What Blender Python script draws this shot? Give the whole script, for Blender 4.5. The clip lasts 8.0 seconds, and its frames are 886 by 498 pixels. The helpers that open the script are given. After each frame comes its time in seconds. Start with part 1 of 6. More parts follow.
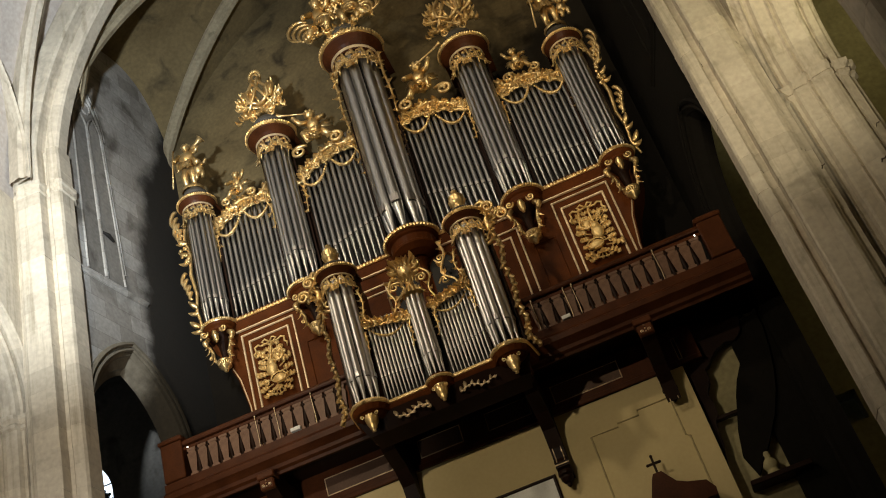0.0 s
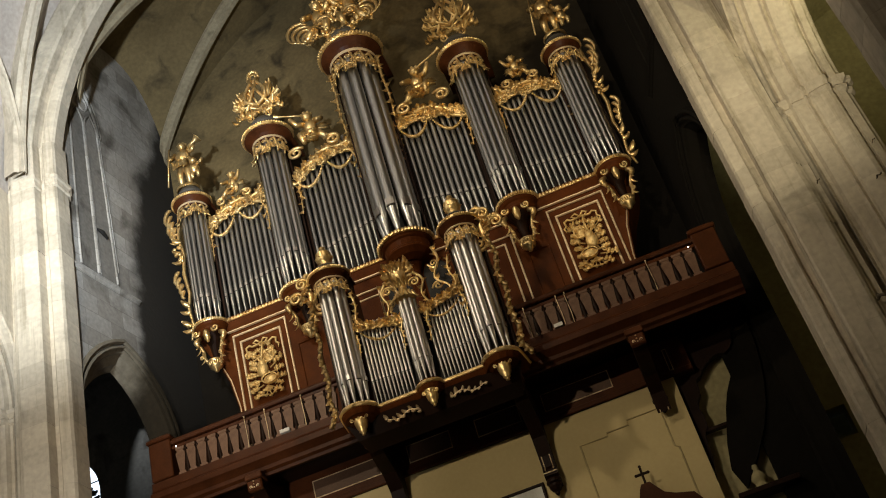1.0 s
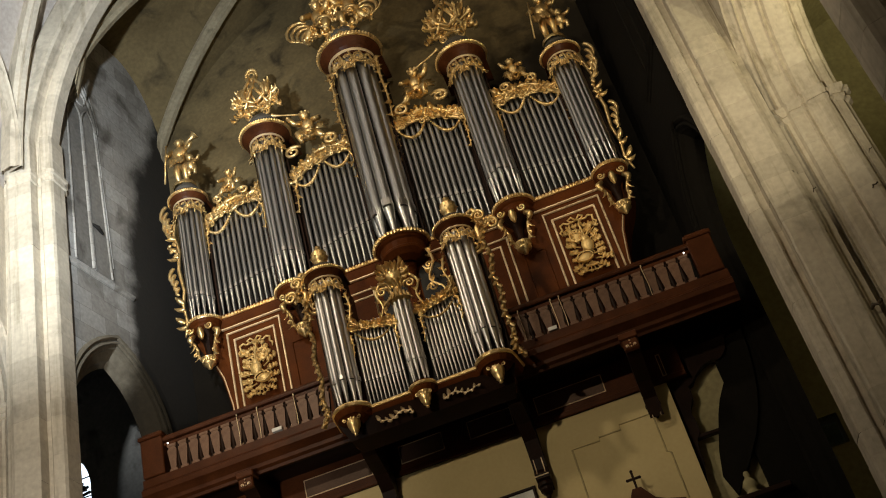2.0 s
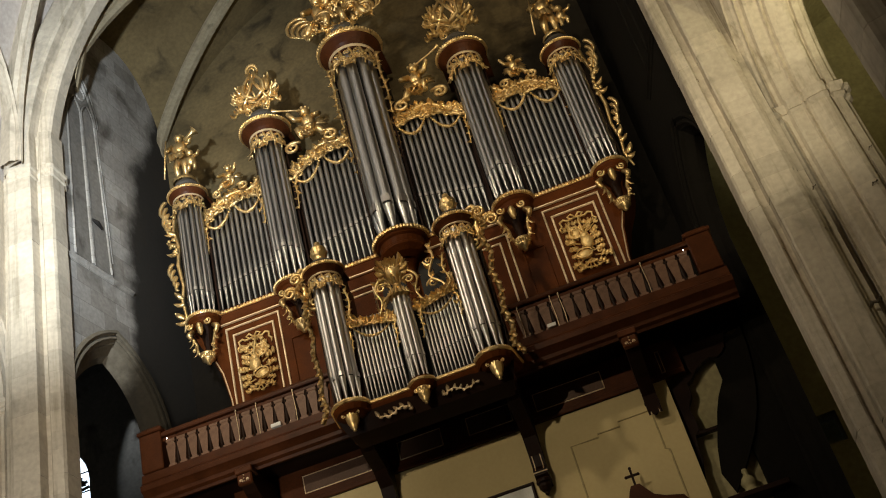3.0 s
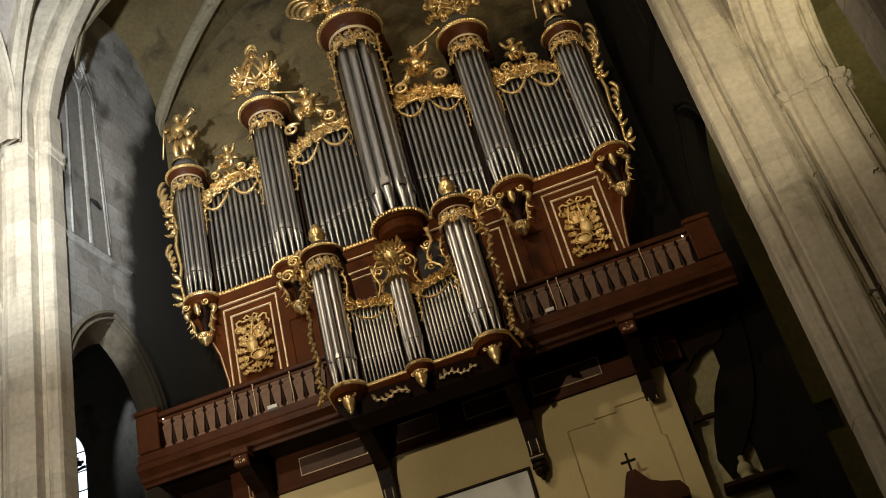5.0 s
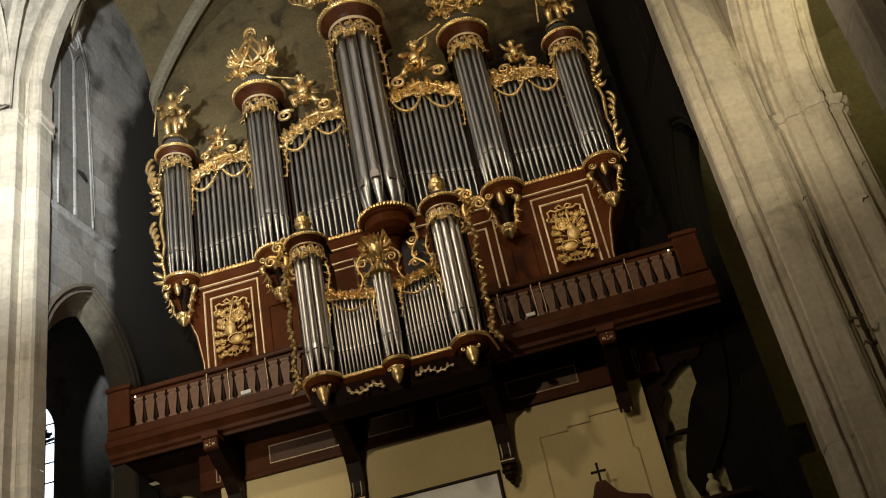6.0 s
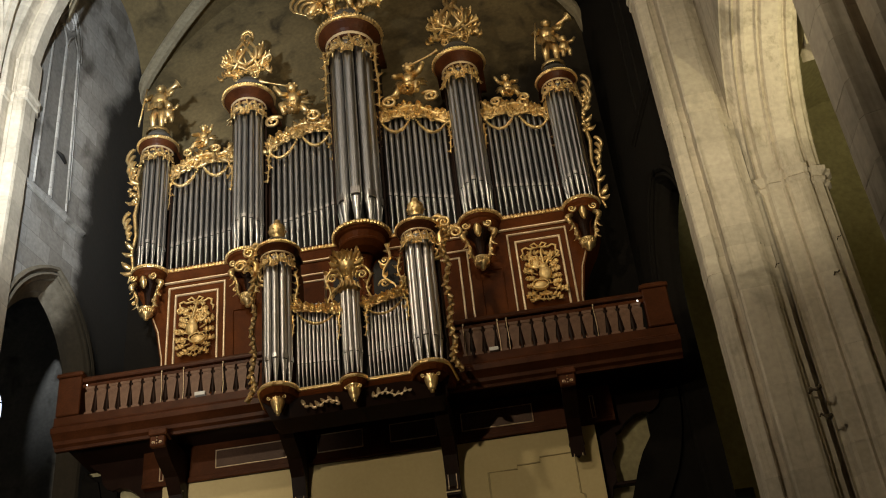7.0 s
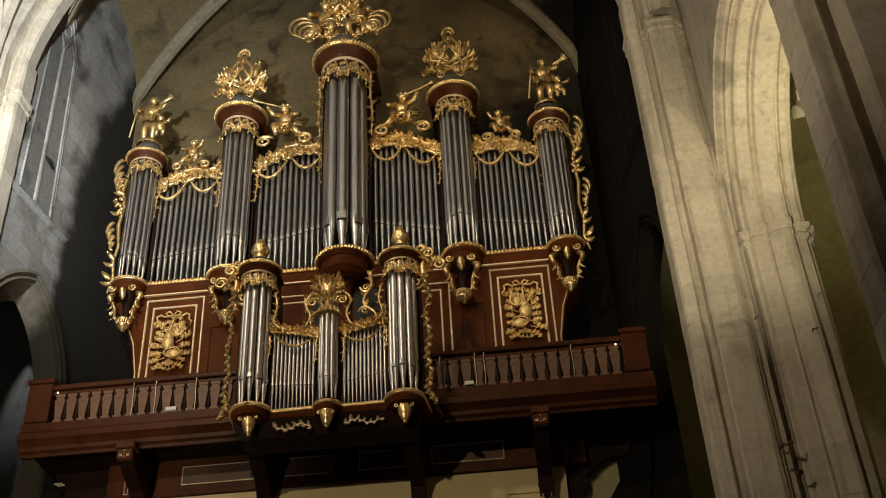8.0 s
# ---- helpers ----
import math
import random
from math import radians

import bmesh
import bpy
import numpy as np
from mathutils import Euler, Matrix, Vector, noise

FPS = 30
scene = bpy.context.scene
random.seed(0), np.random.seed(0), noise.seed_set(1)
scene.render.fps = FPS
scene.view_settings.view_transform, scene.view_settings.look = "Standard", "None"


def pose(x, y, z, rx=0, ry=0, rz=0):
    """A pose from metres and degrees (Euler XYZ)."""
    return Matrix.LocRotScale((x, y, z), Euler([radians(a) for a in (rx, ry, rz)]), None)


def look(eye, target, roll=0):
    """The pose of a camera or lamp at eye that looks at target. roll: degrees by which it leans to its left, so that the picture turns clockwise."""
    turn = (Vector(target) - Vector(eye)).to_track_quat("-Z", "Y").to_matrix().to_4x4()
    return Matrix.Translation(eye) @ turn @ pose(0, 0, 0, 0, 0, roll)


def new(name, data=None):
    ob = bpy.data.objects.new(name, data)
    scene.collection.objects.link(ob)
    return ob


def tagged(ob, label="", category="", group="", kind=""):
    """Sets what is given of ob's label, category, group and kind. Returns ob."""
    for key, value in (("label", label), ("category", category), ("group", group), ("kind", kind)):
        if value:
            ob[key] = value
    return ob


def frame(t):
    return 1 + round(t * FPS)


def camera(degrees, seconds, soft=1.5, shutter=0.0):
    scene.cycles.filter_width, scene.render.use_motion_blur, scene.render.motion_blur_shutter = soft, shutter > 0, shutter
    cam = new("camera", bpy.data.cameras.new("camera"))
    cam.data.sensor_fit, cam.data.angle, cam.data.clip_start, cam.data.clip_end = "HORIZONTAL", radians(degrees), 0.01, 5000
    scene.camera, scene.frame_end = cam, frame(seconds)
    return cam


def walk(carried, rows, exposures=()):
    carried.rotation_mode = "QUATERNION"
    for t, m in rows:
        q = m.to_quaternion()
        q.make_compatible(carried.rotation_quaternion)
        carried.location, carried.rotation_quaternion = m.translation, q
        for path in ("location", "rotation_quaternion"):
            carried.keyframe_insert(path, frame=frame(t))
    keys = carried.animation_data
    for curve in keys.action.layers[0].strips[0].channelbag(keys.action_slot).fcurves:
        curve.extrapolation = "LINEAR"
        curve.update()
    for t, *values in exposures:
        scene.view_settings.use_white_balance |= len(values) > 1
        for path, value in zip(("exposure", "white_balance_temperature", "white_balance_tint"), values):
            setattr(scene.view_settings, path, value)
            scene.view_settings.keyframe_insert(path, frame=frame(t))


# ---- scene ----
cam = camera(43.12, 8.0, soft=1.05, shutter=0.0)
PATH = [
    (0, pose(3.813, 0, 1.6, 125.81, 15.35, 18.65)),
    (0.5, pose(3.813, 0, 1.6, 125.80, 14.85, 18.09)),
    (1, pose(3.813, 0, 1.6, 125.79, 14.36, 17.52)),
    (1.5, pose(3.813, 0, 1.6, 125.78, 13.92, 17.01)),
    (3, pose(3.813, 0, 1.6, 125.45, 13.51, 16.57)),
    (3.5, pose(3.813, 0, 1.6, 125.30, 13.52, 16.58)),
    (4, pose(3.813, 0, 1.6, 125.08, 13.51, 16.58)),
    (5.5, pose(3.803, 0.098, 1.668, 124.09, 12.07, 15.20)),
    (6, pose(3.800, 0.131, 1.690, 123.79, 10.09, 13.18)),
    (6.5, pose(3.797, 0.164, 1.713, 123.88, 7.63, 10.71)),
    (7, pose(3.797, 0.164, 1.713, 124.44, 5.30, 8.21)),
    (7.5, pose(3.797, 0.164, 1.713, 125.36, 3.34, 6.09)),
    (8, pose(3.797, 0.164, 1.713, 125.84, 2.67, 5.30)),
]
walk(cam, PATH)

# world: the church is closed, only a little dusk sky outside
world = bpy.data.worlds.new("world")
scene.world = world
world.use_nodes = True
world.node_tree.nodes["Background"].inputs[0].default_value = (0.30, 0.38, 0.5, 1)
world.node_tree.nodes["Background"].inputs[1].default_value = 0.05


def flood(name, eye, target, watts, colour, cone=90, blend=0.8, size=0.4):
    lamp = bpy.data.lights.new(name, "SPOT")
    lamp.energy, lamp.color, lamp.spot_size, lamp.spot_blend, lamp.shadow_soft_size = watts, colour, radians(cone), blend, size
    ob = new(name, lamp)
    ob.matrix_world = look(eye, target)
    return ob


WARM, COOL = (1.0, 0.845, 0.60), (0.86, 0.94, 1.0)
flood("west_floodlight", (-6.2, 7.5, 24.5), (-0.6, 22.6, 18.5), 2650, WARM, 72, 0.6, 0.6)
flood("east_floodlight", (5.0, 6.0, 26.0), (2.0, 22.6, 22.5), 1700, WARM, 56, 0.6, 0.5)
flood("nave_floodlight", (-4.6, 1.5, 15.5), (0.2, 22.6, 15.2), 3500, WARM, 47, 0.75, 0.2)
flood("pier_uplight", (6.9, 12.8, 10.4), (8.5, 18.8, 19.8), 1950, (1.0, 0.875, 0.61), 84, 1.0, 0.25)
# added fill without a known fitting, brightens the east piers
flood("side_floodlight", (-3.0, 2.0, 12.0), (8.6, 14.5, 12.5), 2250, (1.0, 0.845, 0.61), 50, 0.9, 0.3)
flood("arch_floodlight", (-3.4, 8.5, 15.5), (-8.4, 18.9, 22.8), 10800, COOL, 80, 0.9, 0.3)
# second lamp added to even the brightness down the west pier
flood("pier_floodlight", (-5.0, 8.0, 7.0), (-8.6, 18.6, 11.4), 3500, (1.0, 0.92, 0.80), 70, 0.9, 0.3)
# unseen lamp added in mid-nave, brightens the vault that the pipes reflect
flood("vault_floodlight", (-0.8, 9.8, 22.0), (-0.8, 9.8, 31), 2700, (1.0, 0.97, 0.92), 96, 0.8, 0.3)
flood("aisle_floodlight", (13.4, 13.0, 13.2), (12.2, 16.5, 20.0), 1500, (1.0, 0.88, 0.50), 100, 0.9, 0.3)
scene.view_settings.exposure = 0.0


# ---- materials ----
def material(name, colour, rough=0.6, metal=0.0, second=None, scale=2.0, fine=30.0, bump=0.15, spread=0.25, dirt=None, coat=0.0, spec=0.5, amount=0.5, dist=0.02, blocks=None, speck=0.35, darkening=None, polish=0.12, streak=None):
    """A surface with variation at two scales: broad stains (scale) and grain (fine), plus relief."""
    mat = bpy.data.materials.new(name)
    mat.use_nodes = True
    nt = mat.node_tree
    n, l = nt.nodes, nt.links
    b = n["Principled BSDF"]
    b.inputs["Metallic"].default_value = metal
    b.inputs["Coat Weight"].default_value = coat
    b.inputs["Coat Roughness"].default_value = 0.25
    b.inputs["Specular IOR Level"].default_value = spec
    co = n.new("ShaderNodeTexCoord")
    big = n.new("ShaderNodeTexNoise")
    big.inputs["Scale"].default_value, big.inputs["Detail"].default_value, big.inputs["Roughness"].default_value = scale, 6, 0.6
    small = n.new("ShaderNodeTexNoise")
    small.inputs["Scale"].default_value, small.inputs["Detail"].default_value = fine, 4
    l.new(co.outputs["Object"], big.inputs["Vector"])
    l.new(co.outputs["Object"], small.inputs["Vector"])
    ramp = n.new("ShaderNodeValToRGB")
    second = second or tuple(c * (1 - spread) for c in colour)
    ramp.color_ramp.elements[0].position, ramp.color_ramp.elements[1].position = 0.5 - amount / 2, 0.5 + amount / 2
    ramp.color_ramp.elements[0].color, ramp.color_ramp.elements[1].color = (*second, 1), (*colour, 1)
    l.new(big.outputs["Fac"], ramp.inputs["Fac"])
    last = ramp.outputs["Color"]
    if dirt:
        stain = n.new("ShaderNodeTexNoise")
        stain.inputs["Scale"].default_value, stain.inputs["Detail"].default_value, stain.inputs["Distortion"].default_value = dirt[1], 5, 0.6
        l.new(co.outputs["Object"], stain.inputs["Vector"])
        cut = n.new("ShaderNodeMapRange")
        cut.inputs["From Min"].default_value, cut.inputs["From Max"].default_value = dirt[2], dirt[2] + 0.16
        l.new(stain.outputs["Fac"], cut.inputs["Value"])
        mix = n.new("ShaderNodeMix")
        mix.data_type = "RGBA"
        l.new(cut.outputs["Result"], mix.inputs["Factor"])
        l.new(last, mix.inputs["A"])
        mix.inputs["B"].default_value = (*dirt[0], 1)
        last = mix.outputs["Result"]
    if blocks:
        # courses of squared stone on an upright wall
        sep = n.new("ShaderNodeSeparateXYZ")
        add = n.new("ShaderNodeMath")
        flat = n.new("ShaderNodeCombineXYZ")
        l.new(co.outputs["Object"], sep.inputs[0])
        l.new(sep.outputs["X"], add.inputs[0])
        l.new(sep.outputs["Y"], add.inputs[1])
        l.new(add.outputs[0], flat.inputs["X"])
        l.new(sep.outputs["Z"], flat.inputs["Y"])
        course = n.new("ShaderNodeTexBrick")
        course.inputs["Scale"].default_value = 1.0
        course.inputs["Brick Width"].default_value, course.inputs["Row Height"].default_value = blocks
        course.inputs["Mortar Size"].default_value, course.inputs["Mortar Smooth"].default_value = 0.012, 0.6
        course.inputs["Color1"].default_value, course.inputs["Color2"].default_value, course.inputs["Mortar"].default_value = (1, 1, 1, 1), (0.62, 0.60, 0.57, 1), (0.5, 0.48, 0.45, 1)
        l.new(flat.outputs[0], course.inputs["Vector"])
        tint = n.new("ShaderNodeMix")
        tint.data_type, tint.blend_type = "RGBA", "MULTIPLY"
        tint.inputs["Factor"].default_value = 0.85
        l.new(last, tint.inputs["A"])
        l.new(course.outputs["Color"], tint.inputs["B"])
        last = tint.outputs["Result"]
    if streak:
        # long upright runs of damp and dust: (colour, threshold)
        run = n.new("ShaderNodeMapping")
        run.inputs["Scale"].default_value = (2.6, 2.6, 0.16)
        l.new(co.outputs["Object"], run.inputs["Vector"])
        drip = n.new("ShaderNodeTexNoise")
        drip.inputs["Scale"].default_value, drip.inputs["Detail"].default_value, drip.inputs["Roughness"].default_value = 1.6, 5, 0.65
        l.new(run.outputs["Vector"], drip.inputs["Vector"])
        wet = n.new("ShaderNodeMapRange")
        wet.inputs["From Min"].default_value, wet.inputs["From Max"].default_value, wet.inputs["To Max"].default_value = streak[1], streak[1] + 0.2, 0.75
        l.new(drip.outputs["Fac"], wet.inputs["Value"])
        soak = n.new("ShaderNodeMix")
        soak.data_type = "RGBA"
        l.new(wet.outputs["Result"], soak.inputs["Factor"])
        l.new(last, soak.inputs["A"])
        soak.inputs["B"].default_value = (*streak[0], 1)
        last = soak.outputs["Result"]
    if darkening:
        # dark veil with a ragged edge: (colour, start, across x, across y, bend over z, its middle, softness)
        tint_, start, kx, ky, bend, mid, soft_ = darkening
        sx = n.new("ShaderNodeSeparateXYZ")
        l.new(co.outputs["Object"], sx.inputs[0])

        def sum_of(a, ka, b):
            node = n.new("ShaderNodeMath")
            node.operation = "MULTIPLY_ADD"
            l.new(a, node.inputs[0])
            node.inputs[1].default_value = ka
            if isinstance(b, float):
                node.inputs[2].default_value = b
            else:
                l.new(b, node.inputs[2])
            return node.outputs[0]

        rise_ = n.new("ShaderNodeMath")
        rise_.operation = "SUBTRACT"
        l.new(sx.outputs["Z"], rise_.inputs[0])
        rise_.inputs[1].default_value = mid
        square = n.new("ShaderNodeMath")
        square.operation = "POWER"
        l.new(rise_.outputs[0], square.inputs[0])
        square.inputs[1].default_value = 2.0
        edge_noise = n.new("ShaderNodeTexNoise")
        edge_noise.inputs["Scale"].default_value, edge_noise.inputs["Detail"].default_value, edge_noise.inputs["Roughness"].default_value = 0.75, 6, 0.62
        l.new(co.outputs["Object"], edge_noise.inputs["Vector"])
        total = sum_of(sx.outputs["X"], kx, sum_of(sx.outputs["Y"], ky, sum_of(square.outputs[0], -bend, sum_of(edge_noise.outputs["Fac"], 2.4 * soft_, -start - 1.2 * soft_))))
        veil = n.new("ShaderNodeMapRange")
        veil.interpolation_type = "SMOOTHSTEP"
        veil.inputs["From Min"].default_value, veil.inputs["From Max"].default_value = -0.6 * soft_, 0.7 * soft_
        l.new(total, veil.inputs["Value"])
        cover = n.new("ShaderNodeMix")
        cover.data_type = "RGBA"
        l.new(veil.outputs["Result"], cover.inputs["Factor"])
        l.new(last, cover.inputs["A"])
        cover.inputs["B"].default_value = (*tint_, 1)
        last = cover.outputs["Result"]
    grain = n.new("ShaderNodeMix")
    grain.data_type, grain.blend_type = "RGBA", "OVERLAY"
    grain.inputs["Factor"].default_value = speck
    l.new(last, grain.inputs["A"])
    l.new(small.outputs["Color"], grain.inputs["B"])
    hue = n.new("ShaderNodeHueSaturation")
    info = n.new("ShaderNodeObjectInfo")
    vary = n.new("ShaderNodeMapRange")
    vary.inputs["To Min"].default_value, vary.inputs["To Max"].default_value = 0.86, 1.1
    l.new(info.outputs["Random"], vary.inputs["Value"])
    l.new(vary.outputs["Result"], hue.inputs["Value"])
    grey = n.new("ShaderNodeRGBToBW")
    l.new(small.outputs["Fac"], grey.inputs["Color"])
    comb = n.new("ShaderNodeCombineColor")
    for k in range(3):
        l.new(grey.outputs["Val"], comb.inputs[k])
    l.new(comb.outputs["Color"], grain.inputs["B"])
    l.new(grain.outputs["Result"], hue.inputs["Color"])
    l.new(hue.outputs["Color"], b.inputs["Base Color"])
    rr = n.new("ShaderNodeMapRange")
    rr.inputs["To Min"].default_value, rr.inputs["To Max"].default_value = max(rough - polish, 0.05), min(rough + polish, 1)
    l.new(big.outputs["Fac"], rr.inputs["Value"])
    l.new(rr.outputs["Result"], b.inputs["Roughness"])
    bm_ = n.new("ShaderNodeBump")
    bm_.inputs["Strength"].default_value, bm_.inputs["Distance"].default_value = bump, dist
    l.new(small.outputs["Fac"], bm_.inputs["Height"])
    l.new(bm_.outputs["Normal"], b.inputs["Normal"])
    return mat


def glow(name, colour, strength):
    mat = bpy.data.materials.new(name)
    mat.use_nodes = True
    b = mat.node_tree.nodes["Principled BSDF"]
    b.inputs["Base Color"].default_value = (*colour, 1)
    b.inputs["Emission Color"].default_value, b.inputs["Emission Strength"].default_value = (*colour, 1), strength
    return mat


STONE = material("limestone", (0.62, 0.55, 0.43), 0.85, second=(0.46, 0.40, 0.31), scale=0.7, fine=9, bump=0.2, speck=0.28, dirt=((0.31, 0.27, 0.205), 0.9, 0.59), streak=((0.27, 0.225, 0.15), 0.53))
# stained limewash that gets darker towards the organ
WALL = material("grey_limewash", (0.50, 0.48, 0.445), 0.9, second=(0.31, 0.295, 0.27), scale=0.6, fine=10, bump=0.3, dirt=((0.12, 0.105, 0.085), 0.55, 0.55), blocks=(1.05, 0.52), darkening=((0.014, 0.011, 0.007), 21.8, 0.0, 1.0, 0.026, 17.6, 0.55))
# near-black that paints in the shade of unlit walls and timber
PAINTED_SHADE = material("shade_black", (0.011, 0.009, 0.0065), 0.95, second=(0.006, 0.005, 0.004), scale=0.6, fine=10, bump=0.3, spec=0.1)
# stained plaster; the black towards the east paints in the bay's shade
VAULT = material("vault_plaster", (0.170, 0.126, 0.060), 0.9, second=(0.075, 0.054, 0.024), scale=0.5, fine=9, bump=0.3, dirt=((0.04, 0.030, 0.016), 0.95, 0.56), spec=0.2, darkening=((0.014, 0.011, 0.007), 5.7, 1.0, 0.0, 0.0, 25.0, 0.9))
RIB = material("vault_rib_stone", (0.35, 0.30, 0.20), 0.9, second=(0.22, 0.18, 0.115), scale=1.2, fine=10, bump=0.3, dirt=((0.08, 0.065, 0.04), 1.9, 0.62), spec=0.2)
# stained plaster that gets darker downwards and to the east
HEAD_PLASTER = material("dark_head_plaster", (0.185, 0.138, 0.066), 0.9, second=(0.085, 0.062, 0.028), scale=0.5, fine=9, bump=0.3, dirt=((0.04, 0.030, 0.016), 0.95, 0.54), spec=0.2, darkening=((0.016, 0.012, 0.007), 2.9, 0.3, 0.0, -0.05, 30.0, 0.8))
# jamb stone that gets darker with growing y
JAMBSTONE = material("dark_jamb_stone", (0.21, 0.185, 0.14), 0.9, second=(0.13, 0.112, 0.082), scale=1.2, fine=10, bump=0.3, spec=0.2, darkening=((0.022, 0.017, 0.010), 21.7, 0.0, 1.0, 0.0, 18.0, 0.6))
# dirty plaster, darkened in place of recess shade and the dim west aisle
DIM_PLASTER = material("dirty_dimmed_plaster", (0.24, 0.225, 0.20), 0.95, second=(0.15, 0.14, 0.125), scale=1.2, fine=10, bump=0.3, dirt=((0.08, 0.07, 0.06), 1.2, 0.58), spec=0.2)
AISLE = material("aisle_plaster", (0.42, 0.38, 0.22), 0.9, second=(0.30, 0.27, 0.15), scale=0.6, fine=9)
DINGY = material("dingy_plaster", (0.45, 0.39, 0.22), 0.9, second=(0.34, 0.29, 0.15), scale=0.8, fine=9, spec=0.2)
CREAM = material("cream_plaster", (0.68, 0.54, 0.27), 0.8, second=(0.60, 0.47, 0.225), scale=0.8, fine=12, bump=0.1, speck=0.1)
CREAMLINE = material("dull_cream_paint", (0.52, 0.41, 0.2), 0.8, scale=2, fine=12, bump=0.1)
LIMEWASH = material("nave_limewash", (0.66, 0.60, 0.54), 0.9, second=(0.52, 0.46, 0.41), scale=0.5, fine=8, bump=0.2, dirt=((0.36, 0.24, 0.20), 0.5, 0.62))
FLOOR = material("floor_stone", (0.20, 0.18, 0.15), 0.5, scale=0.6, fine=12)
WOOD = material("mahogany", (0.125, 0.036, 0.0085), 0.42, second=(0.062, 0.0165, 0.004), scale=1.6, fine=26, bump=0.06, spec=0.04)
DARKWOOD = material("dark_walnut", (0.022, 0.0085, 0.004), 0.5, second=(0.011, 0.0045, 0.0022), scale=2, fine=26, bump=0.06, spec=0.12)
RAILWOOD = material("oak_rail", (0.10, 0.031, 0.010), 0.40, second=(0.042, 0.0125, 0.004), scale=2, fine=26, bump=0.06, spec=0.15)
# lighter brown that paints a reflection into the frieze panels
PANELWOOD = material("lightened_panel_wood", (0.135, 0.075, 0.046), 0.45, second=(0.08, 0.042, 0.025), scale=2, fine=26, bump=0.05, spec=0.3)
SPINDLE = material("worn_oak", (0.21, 0.118, 0.074), 0.5, second=(0.12, 0.062, 0.036), scale=3, fine=26, bump=0.06, spec=0.3)
GOLD = material("gold_leaf", (0.95, 0.73, 0.38), 0.32, 0.84, second=(0.74, 0.48, 0.17), scale=5, fine=40, bump=0.2, dirt=((0.24, 0.13, 0.045), 6.0, 0.60))
GILT = material("matt_gilding", (0.95, 0.70, 0.32), 0.42, 0.5, second=(0.80, 0.52, 0.18), scale=6, fine=40, bump=0.25, dirt=((0.40, 0.22, 0.07), 7.0, 0.66))
PALEGOLD = material("pale_gilding", (0.88, 0.70, 0.46), 0.42, 0.45, second=(0.66, 0.48, 0.27), scale=5, fine=40, bump=0.2)
TIN = material("organ_tin", (0.46, 0.455, 0.45), 0.31, 1.0, second=(0.38, 0.375, 0.37), scale=0.7, fine=30, bump=0.0, speck=0.06, polish=0.03)
TINNEW = material("polished_tin", (0.60, 0.565, 0.54), 0.36, 1.0, second=(0.50, 0.47, 0.45), scale=0.9, fine=30, bump=0.0, speck=0.06, polish=0.03)
SLATE = material("grey_painted_wood", (0.10, 0.088, 0.07), 0.6, second=(0.06, 0.052, 0.042), scale=3, fine=20, bump=0.1, spec=0.2)
IRON = material("rusty_iron", (0.10, 0.075, 0.045), 0.7, 0.4, scale=8, bump=0.2)
# near-black for painted shade in gaps and openings, also lead and iron
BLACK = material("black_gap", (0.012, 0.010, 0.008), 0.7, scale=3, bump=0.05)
WHITE = material("white_paper", (0.8, 0.78, 0.72), 0.7, scale=4, bump=0.05, spread=0.08)
GLASS = glow("leaded_daylight", (0.72, 0.85, 1.0), 2.5)
LED = glow("small_lamp", (1.0, 0.97, 0.9), 4.0)


# ---- shape tools ----
def part(name, bm, mat, parent=None, label="", smooth=False):
    me = bpy.data.meshes.new(name)
    bmesh.ops.recalc_face_normals(bm, faces=bm.faces[:])
    bm.to_mesh(me)
    bm.free()
    me.materials.append(mat)
    if smooth:
        me.shade_smooth()
    ob = new(name, me)
    if parent is not None:
        ob.parent = parent
        up = parent
        inv = Matrix.Identity(4)
        chain = []
        while up is not None:
            chain.append(up)
            up = up.parent
        place = Matrix.Identity(4)
        for o in reversed(chain):
            place = place @ o.matrix_parent_inverse @ o.matrix_basis
        ob.matrix_parent_inverse = place.inverted()
    if label:
        ob["label"] = label
    return ob


def thing(name, at, label, category, group="", kind=""):
    ob = new(name)
    ob.location = at
    ob.empty_display_size = 0.2
    return tagged(ob, label, category, group, kind)


def quad(bm, *pts):
    return bm.faces.new([bm.verts.new(p) for p in pts])


def box(bm, x0, x1, y0, y1, z0, z1, bevel=0.0):
    v = [bm.verts.new((x, y, z)) for x in (x0, x1) for y in (y0, y1) for z in (z0, z1)]
    fs = [bm.faces.new([v[i] for i in f]) for f in ((0, 1, 3, 2), (4, 6, 7, 5), (0, 4, 5, 1), (2, 3, 7, 6), (0, 2, 6, 4), (1, 5, 7, 3))]
    if bevel:
        es = list({e for f in fs for e in f.edges})
        bmesh.ops.bevel(bm, geom=es, offset=bevel, segments=1, affect="EDGES")


def grid(bm, rows, close_u=False, close_v=False, cap=False):
    """A skin over rows of points."""
    vs = [[bm.verts.new(p) for p in r] for r in rows]
    nu, nv = len(vs), len(vs[0])
    for i in range(nu - (0 if close_u else 1)):
        for j in range(nv - (0 if close_v else 1)):
            a, b, c, d = vs[i][j], vs[(i + 1) % nu][j], vs[(i + 1) % nu][(j + 1) % nv], vs[i][(j + 1) % nv]
            if len({a, b, c, d}) == 4:
                bm.faces.new((a, b, c, d))
    if cap:
        bm.faces.new(vs[0])
        bm.faces.new(list(reversed(vs[-1])))


